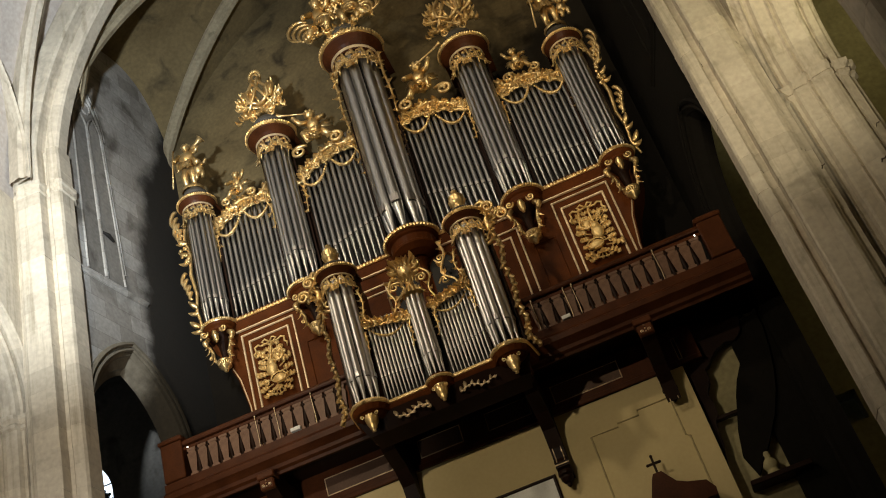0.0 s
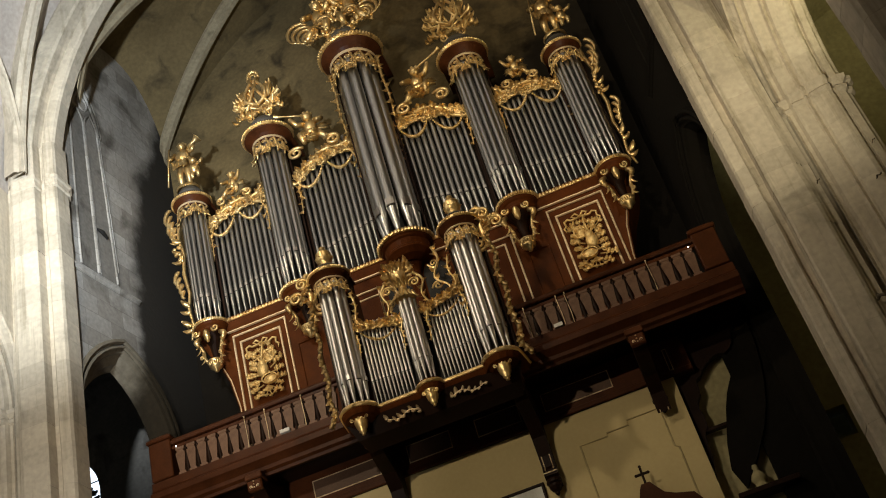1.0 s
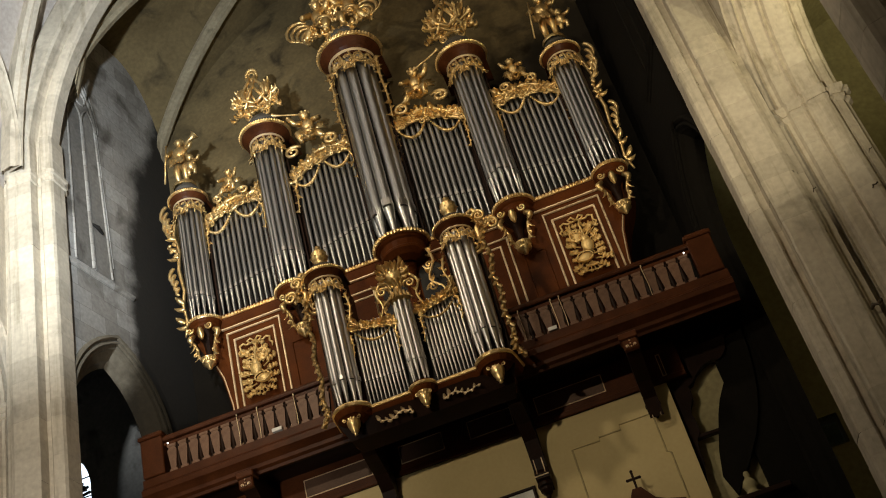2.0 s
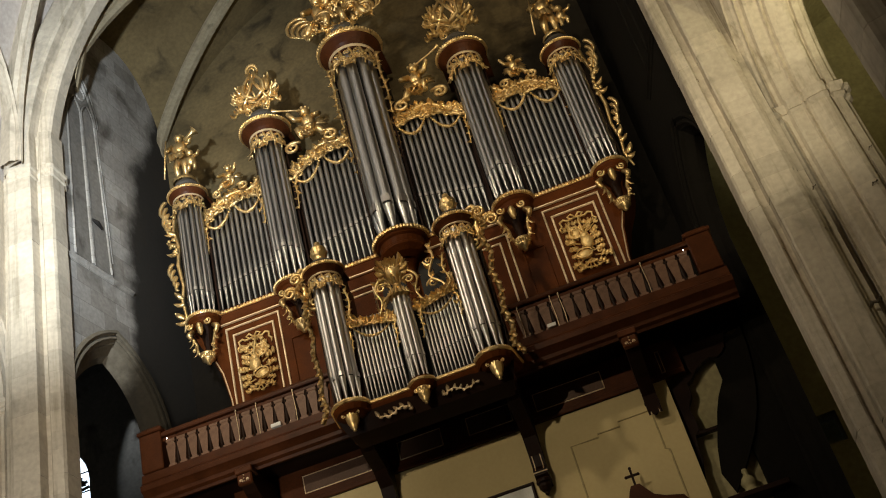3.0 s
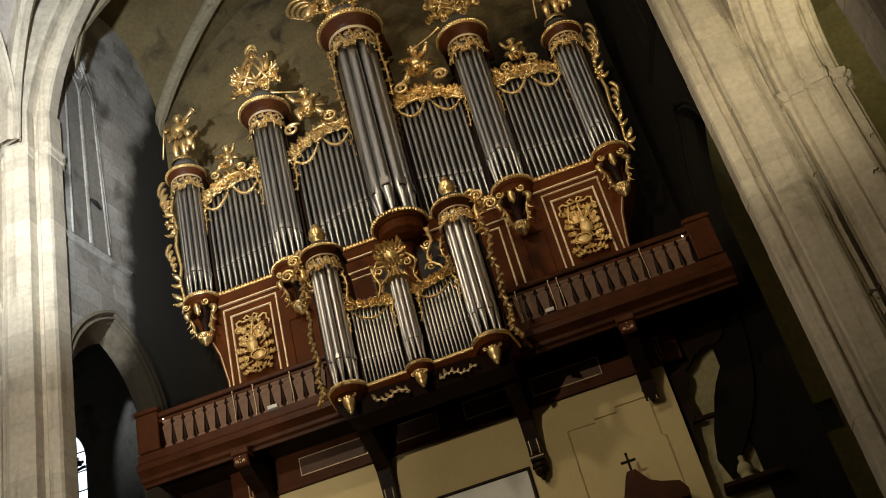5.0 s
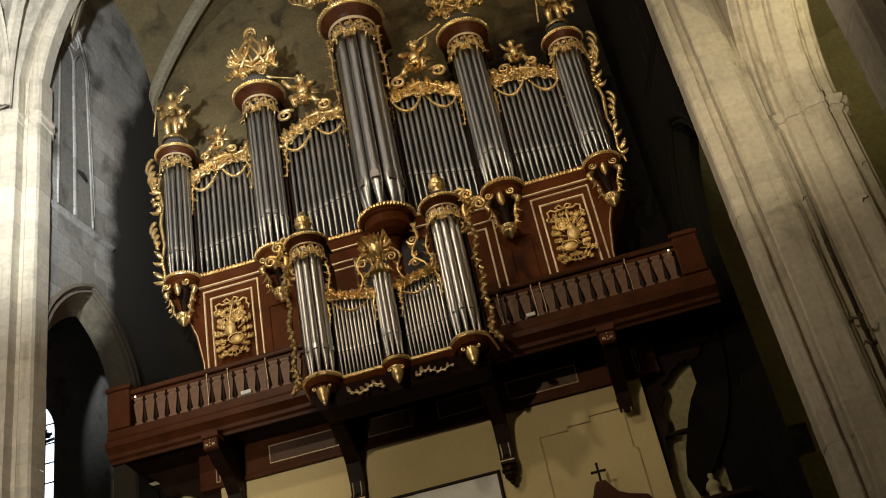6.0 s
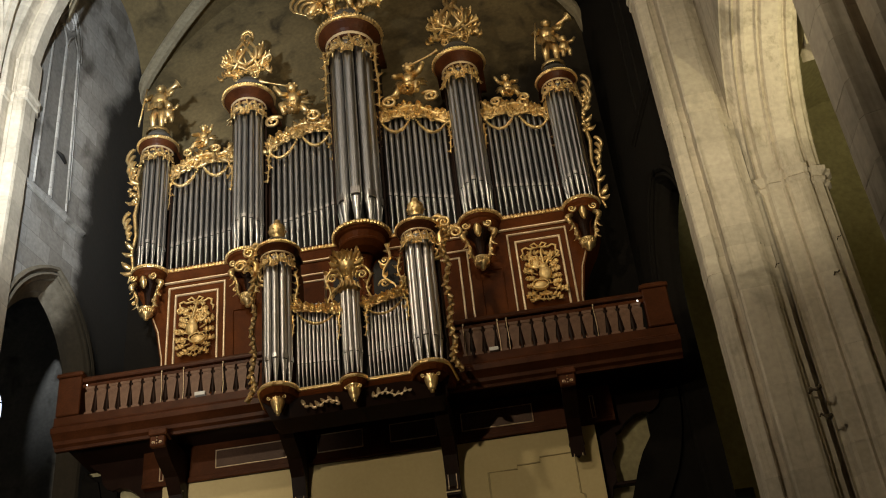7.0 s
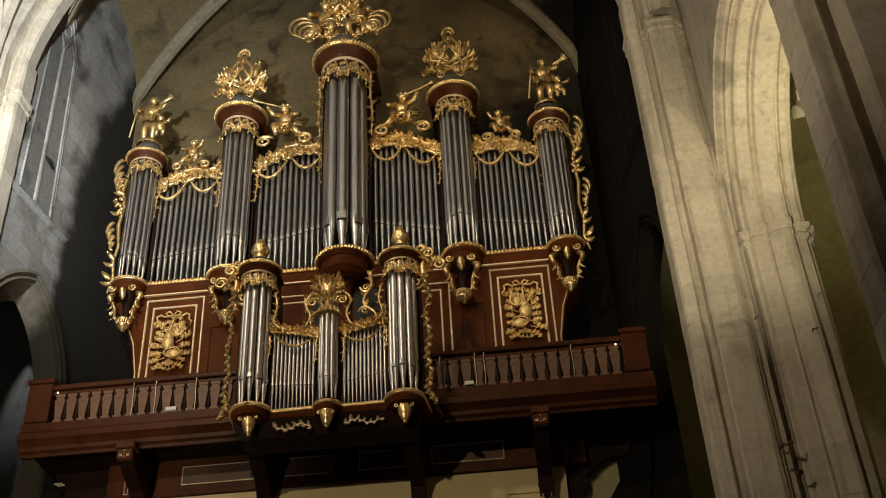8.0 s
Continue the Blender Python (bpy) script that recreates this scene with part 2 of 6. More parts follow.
def lathe(bm, profile, cx, cy, steps=24, a0=0.0, a1=360.0, sy=1.0):
    """profile: (radius, z) pairs, turned about the upright through cx, cy."""
    full = abs(a1 - a0) >= 359.9
    n = steps if full else steps + 1
    rows = []
    for k in range(n):
        a = radians(a0 + (a1 - a0) * k / steps)
        rows.append([(cx + r * math.cos(a), cy + r * sy * math.sin(a), z) for r, z in profile])
    grid(bm, rows, close_u=full)


def tube(bm, pts, radii, sides=6):
    pts = [Vector(p) for p in pts]
    rows = []
    for i, p in enumerate(pts):
        d = (pts[min(i + 1, len(pts) - 1)] - pts[max(i - 1, 0)]).normalized()
        side = d.cross(Vector((0, 1, 0)))
        side = side.normalized() if side.length > 0.05 else d.cross(Vector((1, 0, 0))).normalized()
        up = side.cross(d)
        r = radii[i] if hasattr(radii, "__len__") else radii
        rows.append([p + (side * math.cos(2 * math.pi * k / sides) + up * math.sin(2 * math.pi * k / sides)) * r for k in range(sides)])
    grid(bm, rows, close_v=True, cap=True)


def blob(bm, c, r, m=None, u=8, v=6):
    """An ellipsoid."""
    t = Matrix.Translation(c) @ (m or Matrix.Identity(4)) @ Matrix.Diagonal((*r, 1))
    bmesh.ops.create_uvsphere(bm, u_segments=u, v_segments=v, radius=1.0, matrix=t)


def extrude_profile(bm, pts, z0, z1, close=False):
    """An upright skin over a plan line of (x, y) points."""
    grid(bm, [[(x, y, z0) for x, y in pts], [(x, y, z1) for x, y in pts]], close_v=close)


def plan_moulding(bm, plan, profile, y_sign=-1):
    """A moulding along a plan line (x, y); profile: (out, z). Out is square to the line, towards -y."""
    rows = []
    n = len(plan)
    for i, (x, y) in enumerate(plan):
        ax, ay = plan[max(i - 1, 0)]
        bx, by = plan[min(i + 1, n - 1)]
        d = Vector((bx - ax, by - ay))
        d.normalize()
        o = Vector((d.y, -d.x))
        rows.append([(x + o.x * r, y + o.y * r, z) for r, z in profile])
    grid(bm, rows)


def frame_at(x, y, z, turn=0.0, tilt=0.0, size=1.0, yaw=0.0):
    """Local frame of an ornament: x right, z up, -y to the viewer; turn spins it in its own plane."""
    return Matrix.Translation((x, y, z)) @ Matrix.Rotation(radians(yaw), 4, "Z") @ Matrix.Rotation(radians(tilt), 4, "X") @ Matrix.Rotation(radians(turn), 4, "Y") @ Matrix.Scale(size, 4)


def ball(bm, m, c, r, u=7, v=5):
    rows = []
    for i in range(v + 1):
        a = math.pi * i / v
        a = min(max(a, 0.12), math.pi - 0.12)
        rows.append([m @ Vector((c[0] + r[0] * math.sin(a) * math.cos(2 * math.pi * k / u), c[1] + r[1] * math.sin(a) * math.sin(2 * math.pi * k / u), c[2] + r[2] * math.cos(a))) for k in range(u)])
    grid(bm, rows, close_v=True, cap=True)


def leaf(bm, m, length, width, curl=0.5, lobes=3):
    """A lobed, ridged acanthus leaf that grows along local z and rolls over to the viewer."""
    rows = []
    n = 7
    c = 0.5 + 2.6 * curl if curl > 0 else -0.5 + 2.0 * curl
    for i in range(n + 1):
        t = i / n
        w = width * (math.sin(math.pi * (0.12 + 0.86 * t ** 0.8)) ** 0.55) * (0.74 + 0.26 * abs(math.cos(math.pi * lobes * t))) + 0.003
        y = -length * (1 - math.cos(c * t)) / abs(c) * (1 if c > 0 else -1)
        z = length * math.sin(abs(c) * t) / abs(c)
        th = 0.22 * width * (1 - 0.5 * t) + 0.004
        rows.append([m @ Vector((-w, y + 0.35 * w, z)), m @ Vector((-0.4 * w, y - 0.2 * th, z)), m @ Vector((0, y - th, z)), m @ Vector((0.4 * w, y - 0.2 * th, z)), m @ Vector((w, y + 0.35 * w, z)), m @ Vector((0, y + th, z))])
    grid(bm, rows, close_v=True, cap=True)


def sprig(bm, m, length, width=0.05, pairs=3):
    """A thin twig with small leaves towards its end."""
    s = m.median_scale
    tube(bm, [m @ Vector((0, 0, 0)), m @ Vector((0.02 * length, -0.03 * length, 0.5 * length)), m @ Vector((0, -0.06 * length, 0.95 * length))], [0.022 * s, 0.018 * s, 0.012 * s], 5)
    for k in range(pairs):
        z = length * (0.45 + 0.45 * k / max(pairs - 1, 1))
        for h in (-1, 1):
            leaf(bm, m @ frame_at(0, -0.04, z, turn=h * random.uniform(38, 70)), length * random.uniform(0.2, 0.3), width * random.uniform(0.7, 1.1), random.uniform(0.1, 0.45), 2)
    leaf(bm, m @ frame_at(0, -0.05, length * 0.85, turn=random.uniform(-12, 12)), length * 0.28, width, 0.3, 2)


def scroll(bm, m, r, turns=1.4, thick=0.2, hand=1, stem=0.8):
    """A volute: a stem from the origin up local z, rolling into a spiral."""
    pts, rad = [m @ Vector((0, 0, 0))], [r * thick * 0.7 * m.median_scale]
    n = 17
    for i in range(n + 1):
        t = i / n
        a = math.pi - 2 * math.pi * turns * t
        rr = r * (1 - 0.78 * t)
        pts.append(m @ Vector((hand * (r + rr * math.cos(a)), -0.25 * r * t, stem * r + rr * math.sin(a))))
        rad.append(r * thick * (1 - 0.4 * t) * m.median_scale)
    tube(bm, pts, rad, 5)
    k = r * 0.22 * m.median_scale
    ball(bm, Matrix.Translation(pts[-1]), (0, 0, 0), (k, k, k), 6, 4)


def garland(bm, a, b, sag, bead=0.04, n=11):
    a, b = Vector(a), Vector(b)
    for i in range(n + 1):
        t = i / n
        p = a.lerp(b, t) + Vector((0, -0.03 * math.sin(math.pi * t), -sag * 4 * t * (1 - t)))
        k = bead * (0.75 + 0.5 * math.sin(math.pi * t)) * random.uniform(0.85, 1.15)
        ball(bm, Matrix.Translation(p), (0, 0, 0), (k, k, k * 0.85), 6, 4)


def branch(bm, pts, thick, leaf_len, leaf_w, every=1, curl=0.5, spread=55):
    """A stem through pts with leaves to both sides."""
    pts = [Vector(p) for p in pts]
    fine = []
    for i in range(len(pts) - 1):
        p0, p1, p2, p3 = pts[max(i - 1, 0)], pts[i], pts[i + 1], pts[min(i + 2, len(pts) - 1)]
        for k in range(4):
            t = k / 4
            fine.append(0.5 * ((2 * p1) + (p2 - p0) * t + (2 * p0 - 5 * p1 + 4 * p2 - p3) * t * t + (3 * p1 - p0 - 3 * p2 + p3) * t ** 3))
    fine.append(pts[-1])
    tube(bm, fine, [thick * (1 - 0.5 * i / len(fine)) for i in range(len(fine))], 5)
    for i in range(0, len(fine) - 1, every):
        d = fine[min(i + 1, len(fine) - 1)] - fine[i]
        ang = math.degrees(math.atan2(d.x, d.z))
        sgn = 1 if (i // every) % 2 else -1
        k = random.uniform(0.75, 1.2)
        leaf(bm, frame_at(*fine[i], turn=ang + sgn * (spread + random.uniform(-14, 14))), leaf_len * k, leaf_w * k, curl)


def putto(bm, m, pose_arm=1, wings=True):
    """A small carved winged child figure as a plain shape, about 1.0 high, seated or striding."""
    ball(bm, m, (0, 0, 0.55), (0.13, 0.115, 0.2), 9, 6)
    ball(bm, m, (0, 0, 0.36), (0.135, 0.125, 0.12), 8, 6)
    ball(bm, m, (0.02 * pose_arm, -0.03, 0.84), (0.105, 0.11, 0.12), 8, 6)
    ball(bm, m, (0.02 * pose_arm, 0.0, 0.89), (0.115, 0.11, 0.09), 8, 5)
    s = m.median_scale
    for hand, pts in ((1, ((0.11, -0.02, 0.66), (0.22, -0.12, 0.62), (0.3, -0.2, 0.76))), (-1, ((-0.12, -0.02, 0.66), (-0.26, -0.12, 0.56), (-0.22, -0.25, 0.44)))):
        tube(bm, [m @ Vector((x * pose_arm, y, z)) for x, y, z in pts], [0.068 * s, 0.058 * s, 0.045 * s], 7)
        ball(bm, m, (pts[-1][0] * pose_arm, pts[-1][1], pts[-1][2]), (0.045, 0.045, 0.045), 6, 4)
    for pts in (((0.08, -0.02, 0.3), (0.17, -0.2, 0.2), (0.13, -0.16, -0.02)), ((-0.08, -0.02, 0.3), (-0.2, -0.12, 0.12), (-0.3, -0.1, -0.02))):
        tube(bm, [m @ Vector((x * pose_arm, y, z)) for x, y, z in pts], [0.10 * s, 0.08 * s, 0.05 * s], 7)
        ball(bm, m, (pts[-1][0] * pose_arm, pts[-1][1] - 0.03, pts[-1][2]), (0.045, 0.07, 0.035), 6, 4)
    if wings:
        for hand in (-1, 1):
            for k in range(3):
                leaf(bm, m @ frame_at(hand * 0.1, 0.1, 0.55, turn=hand * (35 + 28 * k)), 0.38 - 0.06 * k, 0.07, -0.3, 2)
    # curls and drapery
    for k in range(7):
        a = k * 0.9
        ball(bm, m, (0.02 * pose_arm + 0.09 * math.cos(a), -0.02 + 0.08 * math.sin(a), 0.91), (0.04, 0.04, 0.04), 5, 4)
    for k in range(4):
        leaf(bm, m @ frame_at(-0.18 + 0.1 * k, -0.08, 0.36, turn=160 + 15 * k), 0.3, 0.08, 0.3, 2)


def standing(bm, m, hand=1):
    """A slim draped figure as a plain shape, about 1.5 high, with a staff, a horn and a small companion."""
    s = m.median_scale
    tube(bm, [m @ Vector(p) for p in ((-0.09, 0, 0.02), (-0.1, -0.05, 0.4), (-0.03, 0, 0.72))], [0.055 * s, 0.085 * s, 0.12 * s], 8)
    tube(bm, [m @ Vector(p) for p in ((0.1, -0.06, 0.02), (0.11, -0.1, 0.38), (0.04, 0, 0.72))], [0.055 * s, 0.085 * s, 0.12 * s], 8)
    ball(bm, m, (0, 0, 0.76), (0.17, 0.14, 0.17), 9, 6)
    ball(bm, m, (0, -0.01, 1.0), (0.175, 0.135, 0.24), 9, 7)
    ball(bm, m, (0.02 * hand, -0.03, 1.36), (0.095, 0.105, 0.12), 8, 6)
    for k in range(7):
        a = k * 0.9
        ball(bm, m, (0.02 * hand + 0.075 * math.cos(a), 0.07 * math.sin(a), 1.42), (0.045, 0.045, 0.05), 5, 4)
    tube(bm, [m @ Vector((x * hand, y, z)) for x, y, z in ((-0.15, -0.02, 1.16), (-0.27, -0.1, 0.98), (-0.2, -0.2, 0.92))], [0.07 * s, 0.058 * s, 0.045 * s], 7)
    tube(bm, [m @ Vector((x * hand, y, z)) for x, y, z in ((0.15, -0.02, 1.16), (0.26, -0.12, 1.02), (0.34, -0.16, 1.14))], [0.07 * s, 0.058 * s, 0.045 * s], 7)
    tube(bm, [m @ Vector((x * hand, y, z)) for x, y, z in ((-0.34, -0.16, 0.06), (-0.24, -0.2, 0.9), (-0.2, -0.2, 1.24))], 0.022 * s, 5)
    trumpet(bm, m @ frame_at(0.22 * hand, -0.2, 1.04, turn=48 * hand), 0.32, 0.045, 0.12)
    # mantle folds
    for x, a, l in ((-0.2, 172, 0.5), (-0.1, 184, 0.42), (0.06, 176, 0.46), (0.17, 165, 0.55), (0.0, 178, 0.36)):
        leaf(bm, m @ frame_at(x, -0.11, 0.86, turn=a), l, 0.075, 0.08, 2)
    # companion at its feet
    ball(bm, m, (0.27 * hand, -0.14, 0.34), (0.11, 0.11, 0.17), 8, 6)
    ball(bm, m, (0.27 * hand, -0.17, 0.58), (0.085, 0.085, 0.095), 8, 6)
    for x in (0.2, 0.33):
        tube(bm, [m @ Vector((q * hand, y, z)) for q, y, z in ((x, -0.14, 0.26), (x + 0.04, -0.22, 0.12), (x + 0.02, -0.2, -0.02))], [0.06 * s, 0.05 * s, 0.04 * s], 6)
    tube(bm, [m @ Vector((q * hand, y, z)) for q, y, z in ((0.34, -0.16, 0.44), (0.45, -0.22, 0.42), (0.5, -0.24, 0.5))], [0.045 * s, 0.04 * s, 0.03 * s], 6)


def plume(bm, m, r, n, hand=1):
    """A row of curled feathers that sweeps outwards."""
    s = m.median_scale
    for q in range(n):
        rr = r * (1 - 0.13 * q)
        pts = []
        for i in range(8):
            t = i / 7
            a = math.pi * (0.75 - 1.15 * t)
            pts.append(m @ Vector((hand * (rr * 0.55 + rr * 0.5 * math.cos(a) - 0.03 * q), -0.05 * t, rr * 0.55 * math.sin(a) - 0.16 * r * q)))
        tube(bm, pts, [v * s * r for v in (0.05, 0.075, 0.085, 0.085, 0.08, 0.065, 0.045, 0.015)], 6)


def trumpet(bm, m, length, r=0.02, bell=0.09):
    s = m.median_scale
    pts = [(0, 0, 0), (0, 0, length * 0.6), (0, 0, length * 0.85), (0, 0, length * 0.97), (0, 0, length)]
    tube(bm, [m @ Vector(p) for p in pts], [r * s, r * s, r * 1.5 * s, bell * 0.8 * s, bell * s], 8)


def fan(bm, m, n, a0, a1, l0, l1, width, curl=0.25):
    for k in range(n):
        a = a0 + (a1 - a0) * k / (n - 1)
        leaf(bm, m @ frame_at(0, random.uniform(-0.04, 0.04), 0, turn=a), random.uniform(l0, l1), width * random.uniform(0.8, 1.2), curl + random.uniform(-0.2, 0.2))


def moulded_frame(bm, x0, x1, z0, z1, y, w=0.045, d=0.035):
    """A raised rectangular frame on a front."""
    out = [(x0, z0), (x1, z0), (x1, z1), (x0, z1)]
    sec = ((0.0, 0.0), (0.0, d * 0.7), (w * 0.3, d), (w * 0.7, d), (w, d * 0.5), (w, 0.0))
    rows = []
    for g, h in sec:
        rows.append([(x0 + g, y - h, z0 + g), (x1 - g, y - h, z0 + g), (x1 - g, y - h, z1 - g), (x0 + g, y - h, z1 - g)])
    grid(bm, rows, close_v=True)


def piece(name, mesh, at, parent, label="", turn=0.0):
    """An object on a shared mesh."""
    ob = new(name, mesh)
    ob.parent = parent
    ob.matrix_parent_inverse = Matrix.Translation(parent.location).inverted()
    ob.location = at
    ob.rotation_euler = (0, 0, radians(turn))
    if label:
        ob["label"] = label
    return ob


def mesh_of(name, bm, mat, smooth=False):
    bmesh.ops.recalc_face_normals(bm, faces=bm.faces[:])
    me = bpy.data.meshes.new(name)
    bm.to_mesh(me)
    bm.free()
    me.materials.append(mat)
    if smooth:
        me.shade_smooth()
    return me


# ---- the church ----
def setting(name, bm, mat, label, category, smooth=False):
    return tagged(part(name, bm, mat, smooth=smooth), label, category, kind="structure")


def pointed(hw, rise, n=10):
    """Right half of a pointed arch, from springing to apex: (u, z) offsets."""
    c = max((rise * rise - hw * hw) / (2 * hw), 0)
    r = hw + c
    top = math.atan2(rise, c)
    return [(-c + r * math.cos(top * k / n), r * math.sin(top * k / n)) for k in range(n + 1)]


def outline(uc, hw, z0, zs, rise, n=10):
    right = pointed(hw, rise, n)
    pts = [(uc - hw, z0)] + [(uc - u, zs + z) for u, z in right] + [(uc + u, zs + z) for u, z in reversed(right[:-1])] + [(uc + hw, z0)]
    return pts


def holed_wall(bm, put, u0, u1, z0, z1, front, back, d0, d1, reveal=True):
    """A wall with one opening; put(u, z, d) gives the place; front and back are the opening's outlines."""
    for line, d in ((front, d0), (back, d1)):
        quad(bm, put(u0, z0, d), put(line[0][0], z0, d), put(line[0][0], z1, d), put(u0, z1, d))
        quad(bm, put(line[-1][0], z0, d), put(u1, z0, d), put(u1, z1, d), put(line[-1][0], z1, d))
        for (a, az), (b, bz) in zip(line[1:-2], line[2:-1]):
            quad(bm, put(a, az, d), put(b, bz, d), put(b, z1, d), put(a, z1, d))
    if reveal:
        grid(bm, [[put(u, z, d0) for u, z in front], [put(u, z, d1) for u, z in back]])
    quad(bm, put(u0, z1, d0), put(u1, z1, d0), put(u1, z1, d1), put(u0, z1, d1))
    quad(bm, put(u0, z0, d0), put(u0, z1, d0), put(u0, z1, d1), put(u0, z0, d1))
    quad(bm, put(u1, z0, d0), put(u1, z1, d0), put(u1, z1, d1), put(u1, z0, d1))


bm = bmesh.new()
box(bm, -17, 17, -24, 26, -0.3, 0)
setting("floor", bm, FLOOR, "worn grey stone slab floor of the church", "floor")

SPRING, ARCH_C, ARCH_R = 21.1, 2.2, 9.6
A_TOP = math.sqrt((ARCH_R) ** 2 - ARCH_C ** 2)


def arch_line(extra, n=22):
    """The pointed nave section: (x, z) from the left springing over the apex to the right one."""
    r = ARCH_R + extra
    top = math.acos(ARCH_C / r)
    half = [(-ARCH_C + r * math.cos(top * k / n), SPRING + r * math.sin(top * k / n)) for k in range(n + 1)]
    return [(-x, z) for x, z in half] + [(x, z) for x, z in reversed(half[:-1])]


# transverse arch in front of the organ bay, moulded in orders
ORDERS = [(19.75, 0.5), (19.45, 0.03), (19.40, 0.0), (19.06, 0.0), (19.0, 0.05), (18.97, 0.10), (18.95, 0.26), (18.99, 0.30), (19.08, 0.32), (19.08, 0.42), (18.98, 0.44), (18.77, 0.45), (18.71, 0.50), (18.69, 0.98), (18.73, 1.06), (18.95, 1.09), (18.98, 1.4)]
across = thing("transverse_arch", (0, 19.1, SPRING), "moulded pale limestone arch across the nave", "arch", "", "structure")
lines = [(y, arch_line(e, 30)) for y, e in ORDERS]
for k in range(0, 60, 2):
    bm = bmesh.new()
    grid(bm, [[(line[i][0], y, line[i][1]) for i in (k, k + 1, k + 2)] for y, line in lines])
    part("voussoir", bm, STONE, across)

bm = bmesh.new()
grid(bm, [[(x, y, z) for x, z in arch_line(e)] for y, e in ((18.975, 1.12), (18.975, 3.6))])
grid(bm, [[(x, y, z) for x, z in arch_line(e)] for y, e in ((19.74, 0.45), (19.74, 1.2))])
setting("wall_over_arch", bm, STONE, "pale stone wall above the arch", "wall")

# vault of the organ bay
BY0, BY1, BX = 19.6, 24.3, 6.85
BYC, BH = (BY0 + BY1) / 2, (BY1 - BY0) / 2


def section(x, r=9.95):
    d = r * r - (abs(x) + ARCH_C) ** 2
    return SPRING + math.sqrt(max(d, 0.0))


def formeret(v):
    return 24.0 + 4.1 * math.sqrt(max(1 - (0.98 * v) ** 2.2, 0))


def vault_z(x, y):
    u, v = min(abs(x) / BX, 1), min(abs(y - BYC) / BH, 1)
    if v >= u:
        return section(x)
    g = section(v * BX)
    k = (u - v) / max(1 - v, 1e-4)
    return g + (formeret(v) - g) * k


bm = bmesh.new()
rows = []
for i in range(49):
    x = -7.6 + 15.2 * i / 48
    rows.append([(x, BY0 - 0.1 + (BY1 - BY0 + 0.3) * j / 24, vault_z(max(min(x, BX), -BX), BY0 - 0.1 + (BY1 - BY0 + 0.3) * j / 24)) for j in range(25)])
grid(bm, rows)
setting("ceiling", bm, VAULT, "stained plaster rib vault over the organ, east shade painted in", "ceiling", smooth=True)

for s in (-1, 1):
    for e in (-1, 1):
        bm = bmesh.new()
        rows = []
        for k in range(25):
            t = k / 24
            x, y = s * BX * (1 - t), BYC + e * (BH - 0.05) * (1 - t)
            z = section(x) if t > 0.02 else 24.3
            side = Vector((-e * BH, s * BX, 0)).normalized()
            # chamfered rib: broad back, two hollows, narrow nose
            rows.append([Vector((x, y, z)) + side * w + Vector((0, 0, h)) for w, h in ((-0.22, 0.1), (-0.22, -0.05), (-0.12, -0.1), (-0.07, -0.3), (0.07, -0.3), (0.12, -0.1), (0.22, -0.05), (0.22, 0.1))])
        grid(bm, rows)
        setting("trim", bm, RIB, "chamfered stone vault rib", "vault rib")

